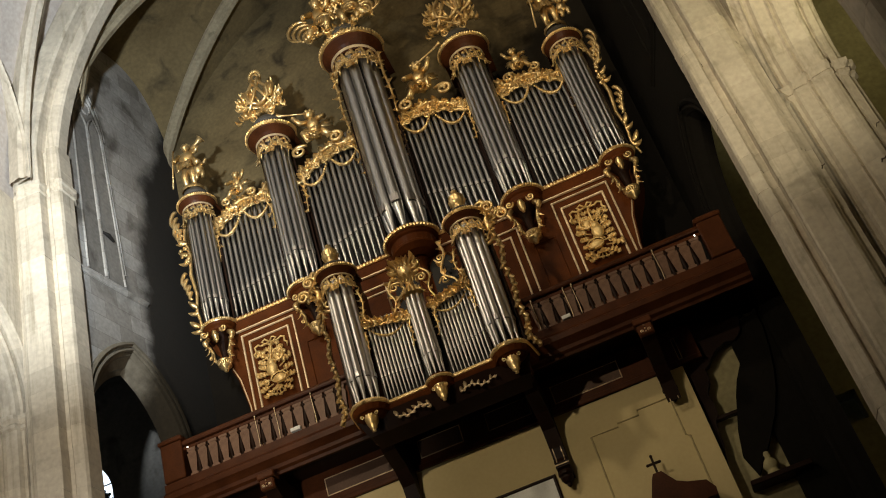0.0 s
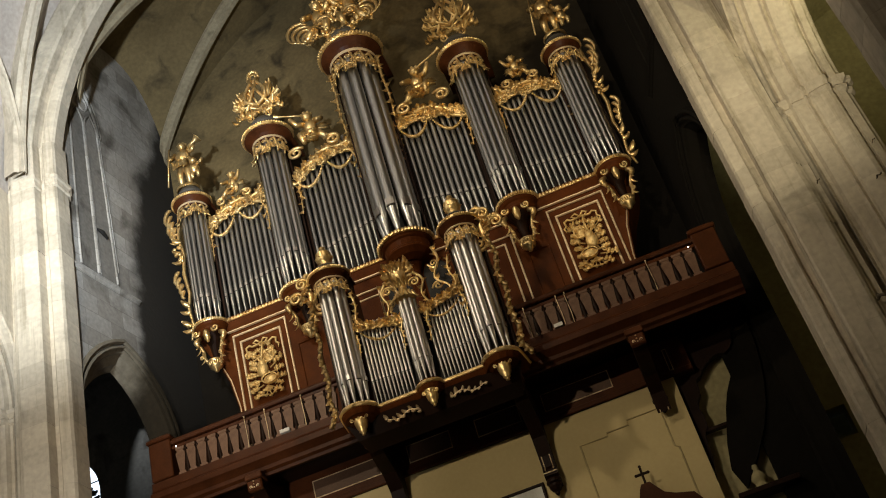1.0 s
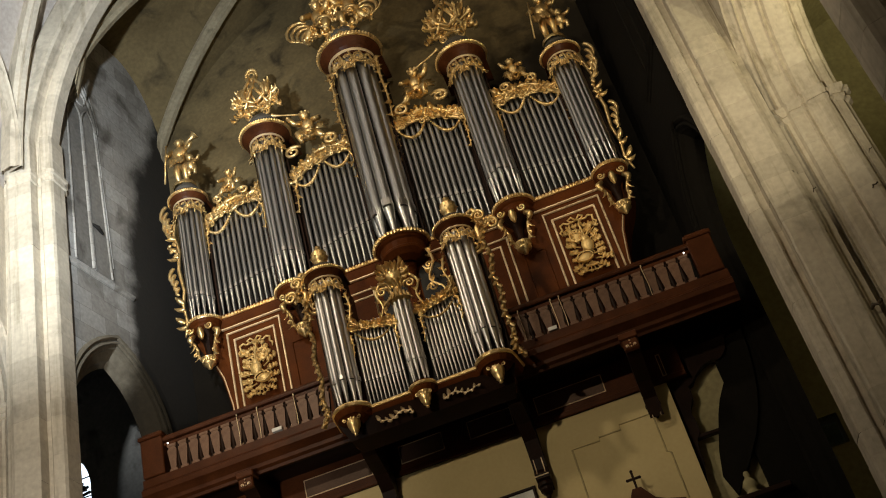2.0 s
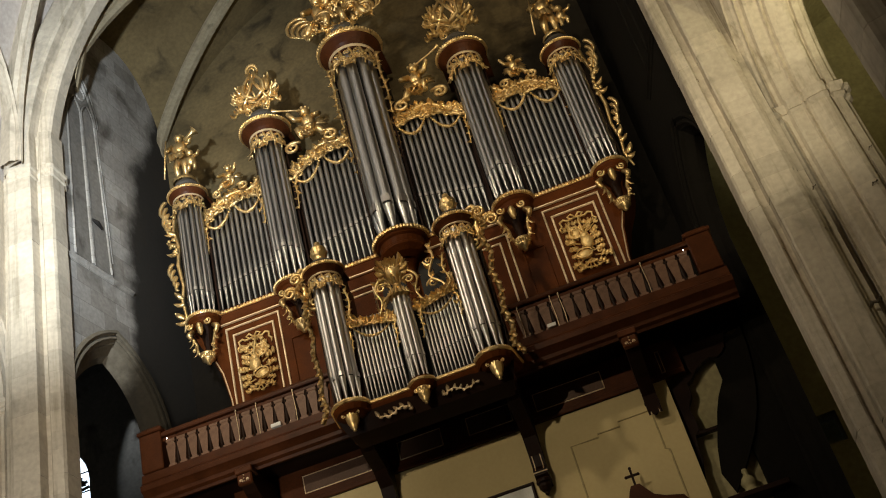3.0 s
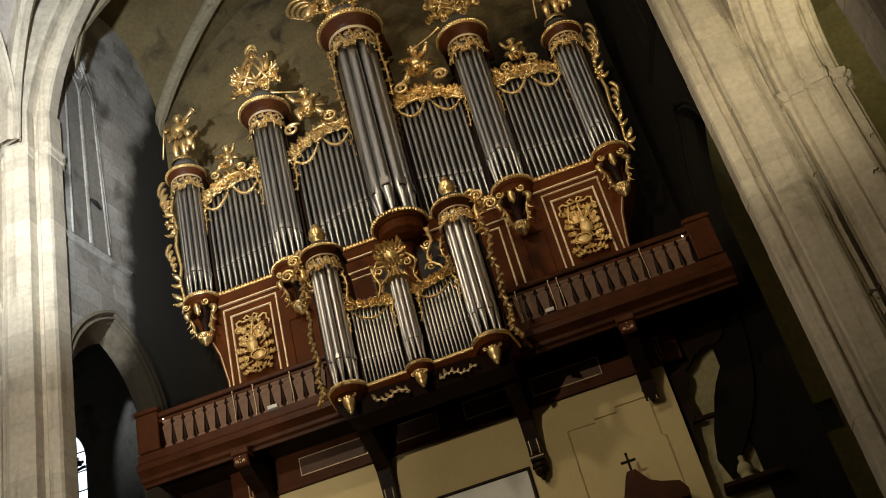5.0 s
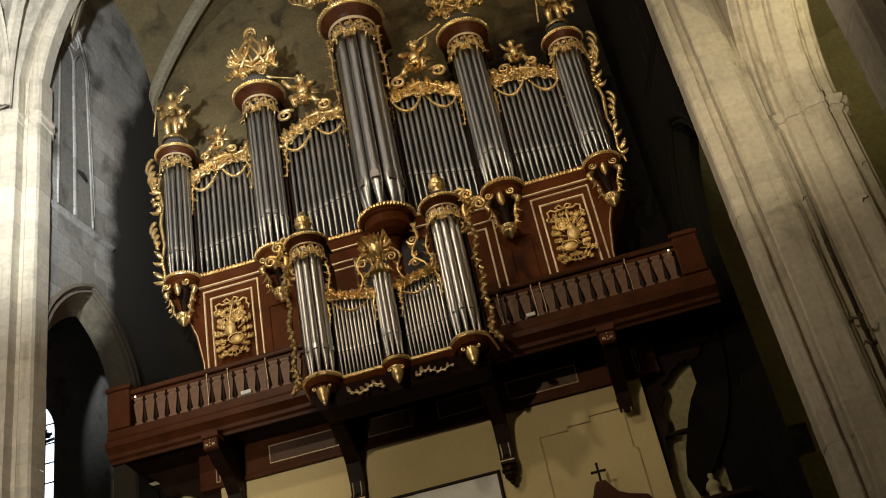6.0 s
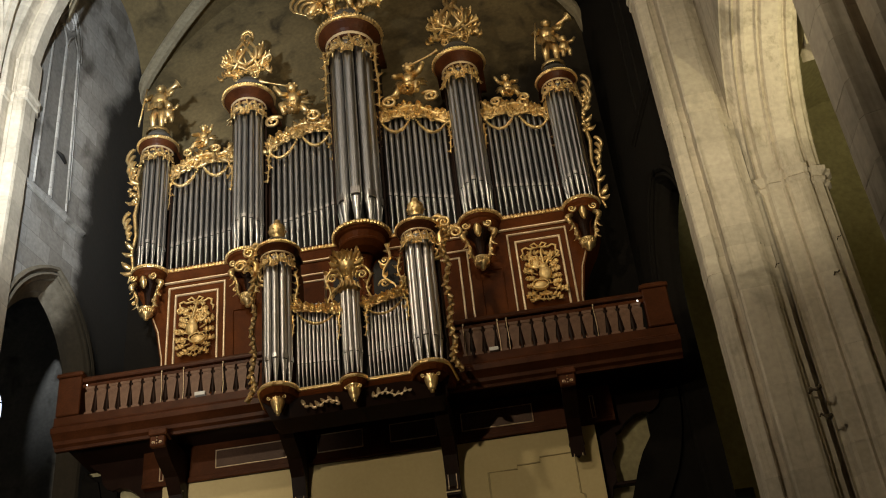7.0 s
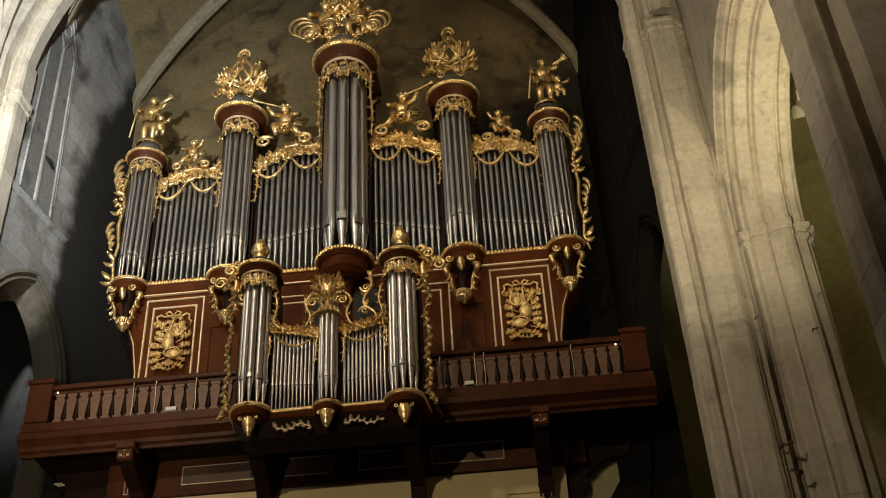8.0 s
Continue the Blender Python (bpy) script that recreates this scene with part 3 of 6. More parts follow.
# canted side walls of the organ bay, with a splayed pointed opening
CANT = 0.165
for s, side in ((-1, "west"), (1, "east")):
    d = Vector((-s * CANT, 1)).normalized()
    o = Vector((s * d.y, -s * d.x))

    def put(u, z, depth, s=s, d=d, o=o):
        return (s * 7.45 + d.x * u + o.x * depth * (1 if o.x * s > 0 else -1), 19.35 + d.y * u + o.y * depth * (1 if o.x * s > 0 else -1), z)

    # east wall, jambs and tracery take the near-black that paints in their shade
    bm = bmesh.new()
    holed_wall(bm, put, 0.12, 5.1, 0, 29, outline(1.86, 1.72, 0, 14.55, 2.5), outline(1.95, 1.38, 0, 14.45, 2.2), 0, 0.5, False)
    setting("wall_" + side, bm, WALL if s < 0 else PAINTED_SHADE, "stained limewashed side wall with a pointed opening, darkened in its colour", "wall")
    bm = bmesh.new()
    steps = [(1.86, 1.72, 14.55, 2.5, 0.0), (1.88, 1.64, 14.53, 2.43, 0.04), (1.88, 1.62, 14.53, 2.41, 0.12), (1.92, 1.48, 14.48, 2.28, 0.3), (1.92, 1.46, 14.48, 2.26, 0.38), (1.95, 1.38, 14.45, 2.2, 0.5)]
    grid(bm, [[put(u, z, dd) for u, z in outline(uc, hw, 0, zs, rise)] for uc, hw, zs, rise, dd in steps])
    setting("trim", bm, JAMBSTONE if s < 0 else PAINTED_SHADE, "stepped brown stone jamb of the pointed opening", "jamb")
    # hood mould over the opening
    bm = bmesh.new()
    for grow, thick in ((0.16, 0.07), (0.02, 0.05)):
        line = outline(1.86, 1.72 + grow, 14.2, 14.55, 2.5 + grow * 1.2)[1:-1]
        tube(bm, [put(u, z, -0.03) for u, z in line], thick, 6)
    setting("trim", bm, JAMBSTONE if s < 0 else PAINTED_SHADE, "moulded stone hood over the pointed opening", "moulding")
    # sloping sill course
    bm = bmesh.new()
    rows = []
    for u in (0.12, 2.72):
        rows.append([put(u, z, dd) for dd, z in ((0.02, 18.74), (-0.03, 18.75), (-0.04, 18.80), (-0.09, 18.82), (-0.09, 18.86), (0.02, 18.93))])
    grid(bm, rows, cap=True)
    setting("trim", bm, WALL if s < 0 else PAINTED_SHADE, "projecting stone string course", "moulding")
    # blocked window: shafts, pointed heads and two dirty plastered lights, darkened for recess shade
    stone = WALL if s < 0 else PAINTED_SHADE
    bm = bmesh.new()
    for u0, u1, z0, z1, r in ((0.58, 0.58, 19.0, 23.95, 0.03), (1.12, 1.22, 23.95, 19.0, 0.045), (1.19, 1.29, 23.95, 19.0, 0.022), (1.66, 1.92, 23.95, 19.0, 0.032), (1.74, 2.0, 23.95, 19.4, 0.018)):
        tube(bm, [put(u0 + (u1 - u0) * q / 4, z0 + (z1 - z0) * q / 4, -0.015) for q in range(5)], r, 6)
    for uc, hw, rise, r in ((0.86, 0.27, 0.62, 0.03), (1.40, 0.26, 0.62, 0.03), (1.14, 0.55, 1.5, 0.045), (1.16, 0.66, 1.75, 0.02)):
        tube(bm, [put(u, z, -0.015) for u, z in outline(uc, hw, 23.95, 23.95, rise, 8)[1:-1]], r, 6)
    tube(bm, [put(1.14 + 0.2 * math.cos(q * 0.5236), 24.85 + 0.22 * math.sin(q * 0.5236), -0.015) for q in range(13)], 0.03, 6)
    frame_ = setting("window_" + ("1" if s < 0 else "2"), bm, stone, "blocked gothic window with weathered stone tracery", "window")
    for line in ([(0.62, 19.0), (1.17, 19.0), (1.08, 23.95), (0.86, 24.5), (0.62, 23.95)], [(1.30, 19.0), (1.90, 19.0), (1.64, 23.95), (1.40, 24.5), (1.20, 23.95)]):
        bm = bmesh.new()
        a = [bm.verts.new(put(u, z, -0.008)) for u, z in line]
        b = [bm.verts.new(put(u, z, 0.05)) for u, z in line]
        bm.faces.new(a)
        bm.faces.new(b)
        for i in range(5):
            bm.faces.new((a[i], a[(i + 1) % 5], b[(i + 1) % 5], b[i]))
        part("infill", bm, DIM_PLASTER if s < 0 else PAINTED_SHADE, frame_, "grimy plaster infill of a blocked light, darkened as a recess")
    if s < 0:
        bm = bmesh.new()
        tube(bm, [put(1.27, 20.46, -0.03), put(1.45, 20.42, -0.06), put(1.66, 20.34, -0.03)], [0.03, 0.06, 0.035], 6)
        tagged(part("iron_bar", bm, BLACK), "short black iron bar in the blocked window", "bar")

bm = bmesh.new()
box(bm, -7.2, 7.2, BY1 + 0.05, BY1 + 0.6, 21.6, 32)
setting("wall_upper", bm, HEAD_PLASTER, "stained plaster head of the end wall", "wall")
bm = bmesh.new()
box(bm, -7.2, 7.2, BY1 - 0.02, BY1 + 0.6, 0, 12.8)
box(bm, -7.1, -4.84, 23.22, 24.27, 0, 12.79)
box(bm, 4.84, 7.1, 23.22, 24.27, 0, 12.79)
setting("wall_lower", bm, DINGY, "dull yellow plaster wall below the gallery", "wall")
# pilasters coloured near-black for the band of shade beside the brackets
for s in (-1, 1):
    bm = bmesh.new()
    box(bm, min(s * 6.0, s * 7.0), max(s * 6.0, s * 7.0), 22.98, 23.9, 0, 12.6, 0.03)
    setting("trim", bm, PAINTED_SHADE, "pilaster below the gallery end, near-black to paint in shade", "pilaster")
# end wall: its near-black colour holds the shade behind the organ
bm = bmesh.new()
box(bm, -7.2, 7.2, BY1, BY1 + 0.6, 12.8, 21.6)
setting("wall_north", bm, PAINTED_SHADE, "end wall behind the organ, shade painted near-black", "wall")

# ---- arcades, piers and aisles ----
AC_Y, AC_Z = 16.05, 15.07
JAMB = [(8.60, 3.32), (8.64, 3.31), (8.72, 3.18), (8.78, 3.16), (8.80, 3.06), (8.86, 3.12), (8.92, 3.10), (8.96, 2.98), (9.02, 2.96), (9.22, 2.95), (9.25, 2.88), (9.31, 2.92), (9.35, 2.84), (9.66, 2.76), (9.74, 2.78), (9.77, 2.96), (9.84, 2.98), (9.87, 2.92), (10.02, 2.97), (10.05, 3.10), (10.14, 3.14), (10.2, 3.32)]
RESPOND = [(8.64, 18.93), (8.50, 18.91), (8.48, 18.81), (8.42, 18.79), (8.40, 18.71), (8.33, 18.68), (7.80, 18.70), (7.76, 18.73), (7.75, 19.02), (7.63, 19.04), (7.61, 18.94), (7.57, 18.90), (7.36, 18.96), (7.32, 19.03), (7.30, 19.5), (7.5, 19.85)]
for s in (-1, 1):
    for bay in (0, -1, -2):
        dy = bay * 9.85
        top = 24.0 if bay else 22.3
        if bay < -1:
            bm = bmesh.new()
            extrude_profile(bm, [(s * x, y + dy) for x, y in RESPOND], 0, top)
            tagged(part("pier", bm, STONE), "moulded limestone pier with a vertical shaft", "pier", group="nave piers", kind="structure")
        else:
            pier = thing("pier", (s * 8.0, 19.2 + dy, 0), "moulded limestone pier of stacked blocks", "pier", "nave piers", "structure")
            z = 0.0
            while z < top - 0.05:
                h = min(random.uniform(0.42, 0.58), top - z)
                push = random.uniform(-0.006, 0.006)
                bm = bmesh.new()
                grid(bm, [[(s * (x + push + g), y + dy + g * 0.5, zz) for x, y in RESPOND] for g, zz in ((0.006, z), (0.0, z + 0.007), (0.0, z + h - 0.007), (0.006, z + h))])
                part("block", bm, STONE, pier)
                z += h
        # impost ring
        bm = bmesh.new()
        rows = []
        for z, g in ((20.80, 0.0), (20.83, 0.035), (20.90, 0.035), (20.93, 0.008), (21.02, 0.02), (21.06, 0.055), (21.14, 0.06), (21.18, 0.0), (21.19, -0.35)):
            rows.append([(s * (x - g), y + dy - (g if y < 19.3 else -g), z) for x, y in RESPOND])
        grid(bm, rows)
        tagged(part("trim", bm, STONE), "moulded stone impost on the pier shaft", "impost", kind="structure")
        # arcade wall with its round arch
        n = 16
        arc = [(AC_Y + dy - 3.3 * math.cos(math.pi * k / n), AC_Z + 3.3 * math.sin(math.pi * k / n)) for k in range(n + 1)]
        line = [(AC_Y + dy - 3.3, 0)] + arc + [(AC_Y + dy + 3.3, 0)]

        def flat(u, z, depth, s=s):
            return (s * (8.6 + depth), u, z)

        bm = bmesh.new()
        holed_wall(bm, flat, 9.5 + dy, 19.75 + dy if bay == 0 else 19.35 + dy, 0, 26, line, line, 0, 1.6)
        tagged(part("wall_arcade", bm, STONE), "smooth pale stone arcade wall of the nave", "wall", kind="structure")
        bm = bmesh.new()
        rows = []
        for x, r in JAMB:
            row = [(s * x, AC_Y + dy - r, 0), (s * x, AC_Y + dy - r, AC_Z)]
            row += [(s * x, AC_Y + dy - r * math.cos(math.pi * k / 24), AC_Z + r * math.sin(math.pi * k / 24)) for k in range(1, 24)]
            row += [(s * x, AC_Y + dy + r, AC_Z), (s * x, AC_Y + dy + r, 0)]
            rows.append(row)
        if bay:
            grid(bm, rows)
            tagged(part("arch", bm, STONE), "round arcade arch with stepped stone mouldings", "arch", group="arcade arches", kind="structure")
        else:
            bm.free()
            arcade = thing("arch", (s * 9.6, AC_Y, 0), "round arcade arch with stepped stone mouldings", "arch", "arcade arches", "structure")
            for a, b in [(0, 1)] + [(k, k + 2) for k in range(1, 25, 2)] + [(25, 26)]:
                if b - a == 1:
                    z = 0.0
                    while z < AC_Z - 0.05:
                        h = min(random.uniform(0.42, 0.58), AC_Z - z)
                        bm = bmesh.new()
                        push = random.uniform(-0.006, 0.006)
                        grid(bm, [[(r[a][0], r[a][1] + push, z), (r[a][0], r[a][1] + push, z + h)] for r in rows])
                        part("block", bm, STONE, arcade)
                        z += h
                else:
                    bm = bmesh.new()
                    grid(bm, [r[a:b + 1] for r in rows])
                    part("voussoir", bm, STONE, arcade)
        for e in (-1, 1):
            bm = bmesh.new()
            rows = []
            for z, g in ((AC_Z - 0.32, -0.01), (AC_Z - 0.27, 0.06), (AC_Z - 0.2, 0.07), (AC_Z - 0.14, 0.02), (AC_Z - 0.06, 0.11), (AC_Z + 0.03, 0.12), (AC_Z + 0.06, -0.01)):
                rows.append([(s * (x - (g if x < 8.9 else (-g if x > 9.9 else 0))), AC_Y + dy + e * (r - g), z) for x, r in JAMB])
            grid(bm, rows)
            tagged(part("trim", bm, STONE), "moulded stone impost band at the arch springing", "impost", kind="structure")
    # nave vault ribs springing from the pier
    for tx, ty, w in ((0.0, 14.0, 0.16), (8.55, 14.2, 0.1)):
        bm = bmesh.new()
        rows = []
        a = Vector((s * 8.0, 18.55, 21.2))
        b = Vector((s * tx, ty, 30.4 if tx < 1 else 27.0))
        for k in range(17):
            t = k / 16
            h = math.sin(t * math.pi / 2) ** 0.9
            p = Vector((a.x + (b.x - a.x) * (1 - math.cos(t * math.pi / 2)), a.y + (b.y - a.y) * (1 - math.cos(t * math.pi / 2)), a.z + (b.z - a.z) * h))
            side = Vector((-(b.y - a.y), b.x - a.x, 0)).normalized()
            inward = Vector((-s, -0.6, -0.4)).normalized()
            rows.append([p + side * (w * q) + inward * g for q, g in ((-1.2, -0.5), (-1.1, 0.0), (-0.5, 0.08), (-0.4, 0.2), (0.4, 0.2), (0.5, 0.08), (1.1, 0.0), (1.2, -0.5))])
        grid(bm, rows)
        setting("trim", bm, STONE, "pale moulded rib of the nave vault", "vault rib")
    # aisle
    # the west aisle wall is a darker plaster that stands in for dim light
    bm = bmesh.new()
    box(bm, s * 15.6 - 0.3, s * 15.6 + 0.3, -22, 25.2, 0, 22)
    setting("wall_aisle", bm, AISLE if s > 0 else DIM_PLASTER, "yellowish plastered aisle wall", "wall")
    bm = bmesh.new()
    rows = []
    for i in range(17):
        a = math.pi * i / 16
        rows.append([(s * (13.1 - 2.55 * math.cos(a)), y, 18.3 + 3.0 * math.sin(a)) for y in (-22, 25)])
    grid(bm, rows)
    setting("ceiling", bm, AISLE, "plastered barrel vault of the aisle", "ceiling", smooth=True)
    for y in (18.9, 9.05, -0.8):
        bm = bmesh.new()
        grid(bm, [[(s * (13.1 - r * math.cos(math.pi * i / 16)), y + q, 18.1 + (r + 0.45) * math.sin(math.pi * i / 16)) for i in range(17)] for q, r in ((-0.3, 2.55), (-0.25, 2.3), (-0.08, 2.2), (0.08, 2.2), (0.25, 2.3), (0.3, 2.55))])
        setting("trim", bm, STONE, "moulded transverse rib of the aisle vault", "vault rib")

# end walls of the aisles: a square hole on one side, a lancet window on the other


def endwall(u, z, depth):
    return (u, 24.6 + depth, z)


bm = bmesh.new()
box(bm, 7.2, 7.66, 24.6, 25.2, 0, 22)
box(bm, 8.12, 15.6, 24.6, 25.2, 0, 22)
box(bm, 7.66, 8.12, 24.6, 25.2, 10.78, 22)
box(bm, 7.66, 8.12, 24.6, 25.2, 0, 10.06)
box(bm, 7.5, 8.3, 25.5, 25.8, 9.8, 11)
setting("wall_end_east", bm, AISLE, "plastered end wall with a small square opening", "wall")
# west end wall: dimness put into the plaster colour
bm = bmesh.new()
lancet = outline(-10.39, 0.42, 10.5, 15.6, 0.9)
holed_wall(bm, endwall, -15.6, -7.2, 0, 22, [(u, max(z, 0)) for u, z in lancet], [(u, max(z, 0)) for u, z in lancet], 0, 0.6)
box(bm, -10.81, -9.97, 24.62, 25.1, 0, 10.5)
setting("wall_end_west", bm, DIM_PLASTER, "plastered end wall with a lancet window, darkened for dim light", "wall")

# nave vault and the far end, all behind or over the camera
bm = bmesh.new()
grid(bm, [[(x, y, z) for x, z in arch_line(1.2)] for y in (-22, 18.97)])
setting("ceiling", bm, LIMEWASH, "plain limewashed nave vault", "ceiling", smooth=True)
bm = bmesh.new()
box(bm, -16, 16, -22.6, -22, 0, 34)
setting("wall_south", bm, STONE, "plain stone wall closing the nave", "wall")


# ---- organ parts ----
def organ_pipe(parent, x, y, foot, mouth, top, r, mat, face=0.0):
    """A front pipe: cone foot, flattened mouth with lips, round body. face: the way its mouth looks, degrees from -y."""
    c, s = math.cos(radians(face)), math.sin(radians(face))

    def w(px, py, pz):
        return (x + px * c - py * s, y + px * s + py * c, pz)

    bm = bmesh.new()
    prof = [(r * 0.28, foot), (r * 0.34, foot + 0.03), (r * 0.97, mouth - 0.02), (r, mouth), (r, mouth + 0.3), (r, top - 0.04), (r * 1.03, top - 0.02), (r * 1.0, top), (r * 0.9, top)]
    rows = []
    n = 14
    for k in range(n):
        a = 2 * math.pi * k / n
        rows.append([w(q * math.cos(a), q * math.sin(a), z) for q, z in prof])
    grid(bm, rows, close_u=True)
    ob = part("pipe", bm, mat, parent, smooth=True)
    ob.data.set_sharp_from_angle(angle=radians(35))
    h = max(r * 1.5, 0.06)
    # upper lip, a raised shield
    bm = bmesh.new()
    rows = [[w(-q * r, -d * r, z), w(-q * 0.5 * r, -(d + 0.12) * r, z), w(q * 0.5 * r, -(d + 0.12) * r, z), w(q * r, -d * r, z)] for q, d, z in ((0.78, 0.9, mouth + 0.05 * h), (0.76, 1.0, mouth + 0.08 * h), (0.74, 0.98, mouth + h), (0.6, 0.8, mouth + h * 1.06))]
    grid(bm, rows)
    part("upper_lip", bm, TINNEW, ob, "bright flattened pipe lip")
    # raised black strip paints the shaded slot
    bm = bmesh.new()
    grid(bm, [[w(-0.72 * r, -0.82 * r, z), w(-0.3 * r, -1.03 * r, z), w(0.3 * r, -1.03 * r, z), w(0.72 * r, -0.82 * r, z)] for z in (mouth - 0.16 * h, mouth + 0.06 * h)])
    part("mouth", bm, BLACK, ob, "black strip painted as the slot of the pipe mouth")
    return ob


def tower(parent, x, yc, rb, rr, zb, zp, zr, rp, count, step, r, mat, mouth, small=False):
    """A round pipe tower: bowl, pipes, crown carving, cornice with gilded rim, cap."""
    k = rr / 0.7
    # bowl
    bm = bmesh.new()
    lathe(bm, [(rb * 0.98, zb - 0.02), (rb * 1.04, zb - 0.05), (rb * 0.98, zb - 0.12), (rb * 0.90, zb - 0.16), (rb * 0.86, zb - 0.24 * k), (rb * 0.92, zb - 0.27 * k), (rb * 0.9, zb - 0.31 * k), (rb * 0.7, zb - 0.40 * k), (rb * 0.4, zb - 0.46 * k)], x, yc, 28)
    part("tower_base", bm, WOOD, parent, "rounded mahogany tower base")
    bm = bmesh.new()
    lathe(bm, [(rb * 0.99, zb - 0.06), (rb * 1.06, zb - 0.05), (rb * 1.10, zb - 0.01), (rb * 1.06, zb + 0.03), (rb * 0.98, zb + 0.04), (rb * 0.4, zb + 0.02)], x, yc, 36)
    for q in range(26):
        a = math.pi + math.pi * (q + 0.5) / 26
        ball(bm, Matrix.Translation((x + rb * 1.08 * math.cos(a), yc + rb * 1.08 * math.sin(a), zb)), (0, 0, 0), (0.045 * k, 0.045 * k, 0.05 * k), 6, 4)
    part("base_rim", bm, GOLD, parent, "gilded carved rim")
    for q in range(count):
        a = (q - (count - 1) / 2) * step
        up = -abs(a) / 90 * 0.12
        organ_pipe(parent, x + rp * math.sin(radians(a)), yc - rp * math.cos(radians(a)), zb + 0.03, mouth + up * (0.4 if small else 1.0), zr - 0.34 * k, r, mat, a)
    # black core behind the pipes, painting the shade in their gaps
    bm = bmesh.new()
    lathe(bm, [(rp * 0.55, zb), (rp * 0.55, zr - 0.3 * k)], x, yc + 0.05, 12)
    part("core", bm, BLACK, parent, "solid black core that paints the shade between the pipes")
    # cornice: a thin overhanging rim over a hollow soffit
    neck = rp + r + 0.02
    zn = zr - 0.36 * k
    bm = bmesh.new()
    lathe(bm, [(neck * 0.6, zn - 0.02), (neck, zn - 0.02), (neck * 1.06, zn + 0.01), (neck * 1.08, zn + 0.05 * k), (neck * 1.02, zn + 0.08 * k), (neck + (rr - neck) * 0.3, zn + 0.15 * k), (neck + (rr - neck) * 0.7, zr - 0.13 * k), (rr * 0.92, zr - 0.12 * k), (rr * 0.95, zr - 0.10 * k), (rr * 0.97, zr - 0.03), (rr * 0.7, zr + 0.01)], x, yc, 36)
    # the cornice runs back to the case on both sides
    box(bm, x - rr * 0.9, x + rr * 0.9, yc + 0.02, 24.1 if not small else 21.3, zr - 0.11 * k, zr - 0.01)
    part("cornice", bm, RAILWOOD, parent, "turned mahogany tower cornice")
    bm = bmesh.new()
    lathe(bm, [(rr * 0.94, zr - 0.085 * k), (rr * 1.0, zr - 0.075 * k), (rr * 1.03, zr - 0.03 * k), (rr * 1.0, zr + 0.02 * k), (rr * 0.93, zr + 0.02 * k)], x, yc, 40)
    for q in range(34):
        a = math.pi * 0.95 + math.pi * 1.1 * (q + 0.5) / 34
        ball(bm, Matrix.Translation((x + rr * 1.01 * math.cos(a), yc + rr * 1.01 * math.sin(a), zr - 0.02 * k)), (0, 0, 0), (0.036 * k, 0.036 * k, 0.042 * k), 6, 4)
    part("cornice_rim", bm, GOLD, parent, "gilded egg-carved rim")
    bm = bmesh.new()
    lathe(bm, [(neck * 1.07, zn), (neck * 1.13, zn + 0.02 * k), (neck * 1.13, zn + 0.05 * k), (neck * 1.07, zn + 0.07 * k)], x, yc, 30)
    part("neck_ring", bm, PALEGOLD, parent, "thin gilded neck ring")
    # dark frame sides of the tower
    for e in (-1, 1):
        bm = bmesh.new()
        box(bm, x + e * (neck + 0.02) - 0.02, x + e * (neck + 0.02) + 0.02, yc + 0.06, 24.1 if not small else 21.3, zb, zr - 0.12 * k)
        part("tower_side", bm, DARKWOOD, parent, "dark wooden tower side")
    # pierced carving hanging in front of the pipe tops
    bm = bmesh.new()
    tall = zn - zp + 0.22 * k
    m = 7
    for q in range(m):
        a = -81 + 162 * q / (m - 1)
        drop = tall * (1.0 if q == m // 2 else 0.86 if q % 2 else 0.72)
        px, py = x + (neck + 0.03) * math.sin(radians(a)), yc - (neck + 0.03) * math.cos(radians(a))
        w = neck * 0.2
        leaf(bm, frame_at(px, py - 0.01, zn - 0.35 * drop, turn=180, yaw=a), drop * 0.5, w * 0.85, 0.15, 2)
        for h in (-1, 1):
            scroll(bm, frame_at(px, py, zn - 0.5 * drop, turn=h * 20, yaw=a), w * 0.7, 1.3, 0.3, h, 0.35)
            scroll(bm, frame_at(px, py, zn - 0.36 * drop, turn=180 + h * 30, yaw=a), w * 0.78, 1.3, 0.3, h, 0.35)
            scroll(bm, frame_at(px + h * w * 0.3, py, zn - 0.08 * drop, turn=180 + h * 62, yaw=a), w * 0.5, 1.2, 0.32, -h, 0.3)
            leaf(bm, frame_at(px, py - 0.015, zn - 0.5 * drop, turn=180 + h * 48, yaw=a), drop * 0.3, w * 0.4, 0.1, 2)
        ball(bm, frame_at(px, py - 0.02, zn - 0.4 * drop, yaw=a), (0, 0, 0), (w * 0.32, w * 0.3, w * 0.42), 7, 5)
        if q < m - 1:
            a2 = a + 81 / (m - 1) * 1.0
            qx, qy = x + (neck + 0.025) * math.sin(radians(a2)), yc - (neck + 0.025) * math.cos(radians(a2))
            tube(bm, [frame_at(qx, qy, zn, yaw=a2) @ Vector(v) for v in ((-w * 0.5, 0, -0.02), (0, -0.01, -tall * 0.22), (w * 0.4, 0, -tall * 0.4), (0, -0.01, -tall * 0.62))], [0.03 * k, 0.035 * k, 0.03 * k, 0.02 * k], 5)
    part("crown_carving", bm, GOLD, parent, "pierced gilded foliage over the pipe tops", smooth=True)
    # cap
    bm = bmesh.new()
    lift = 0.62 * k if small else k
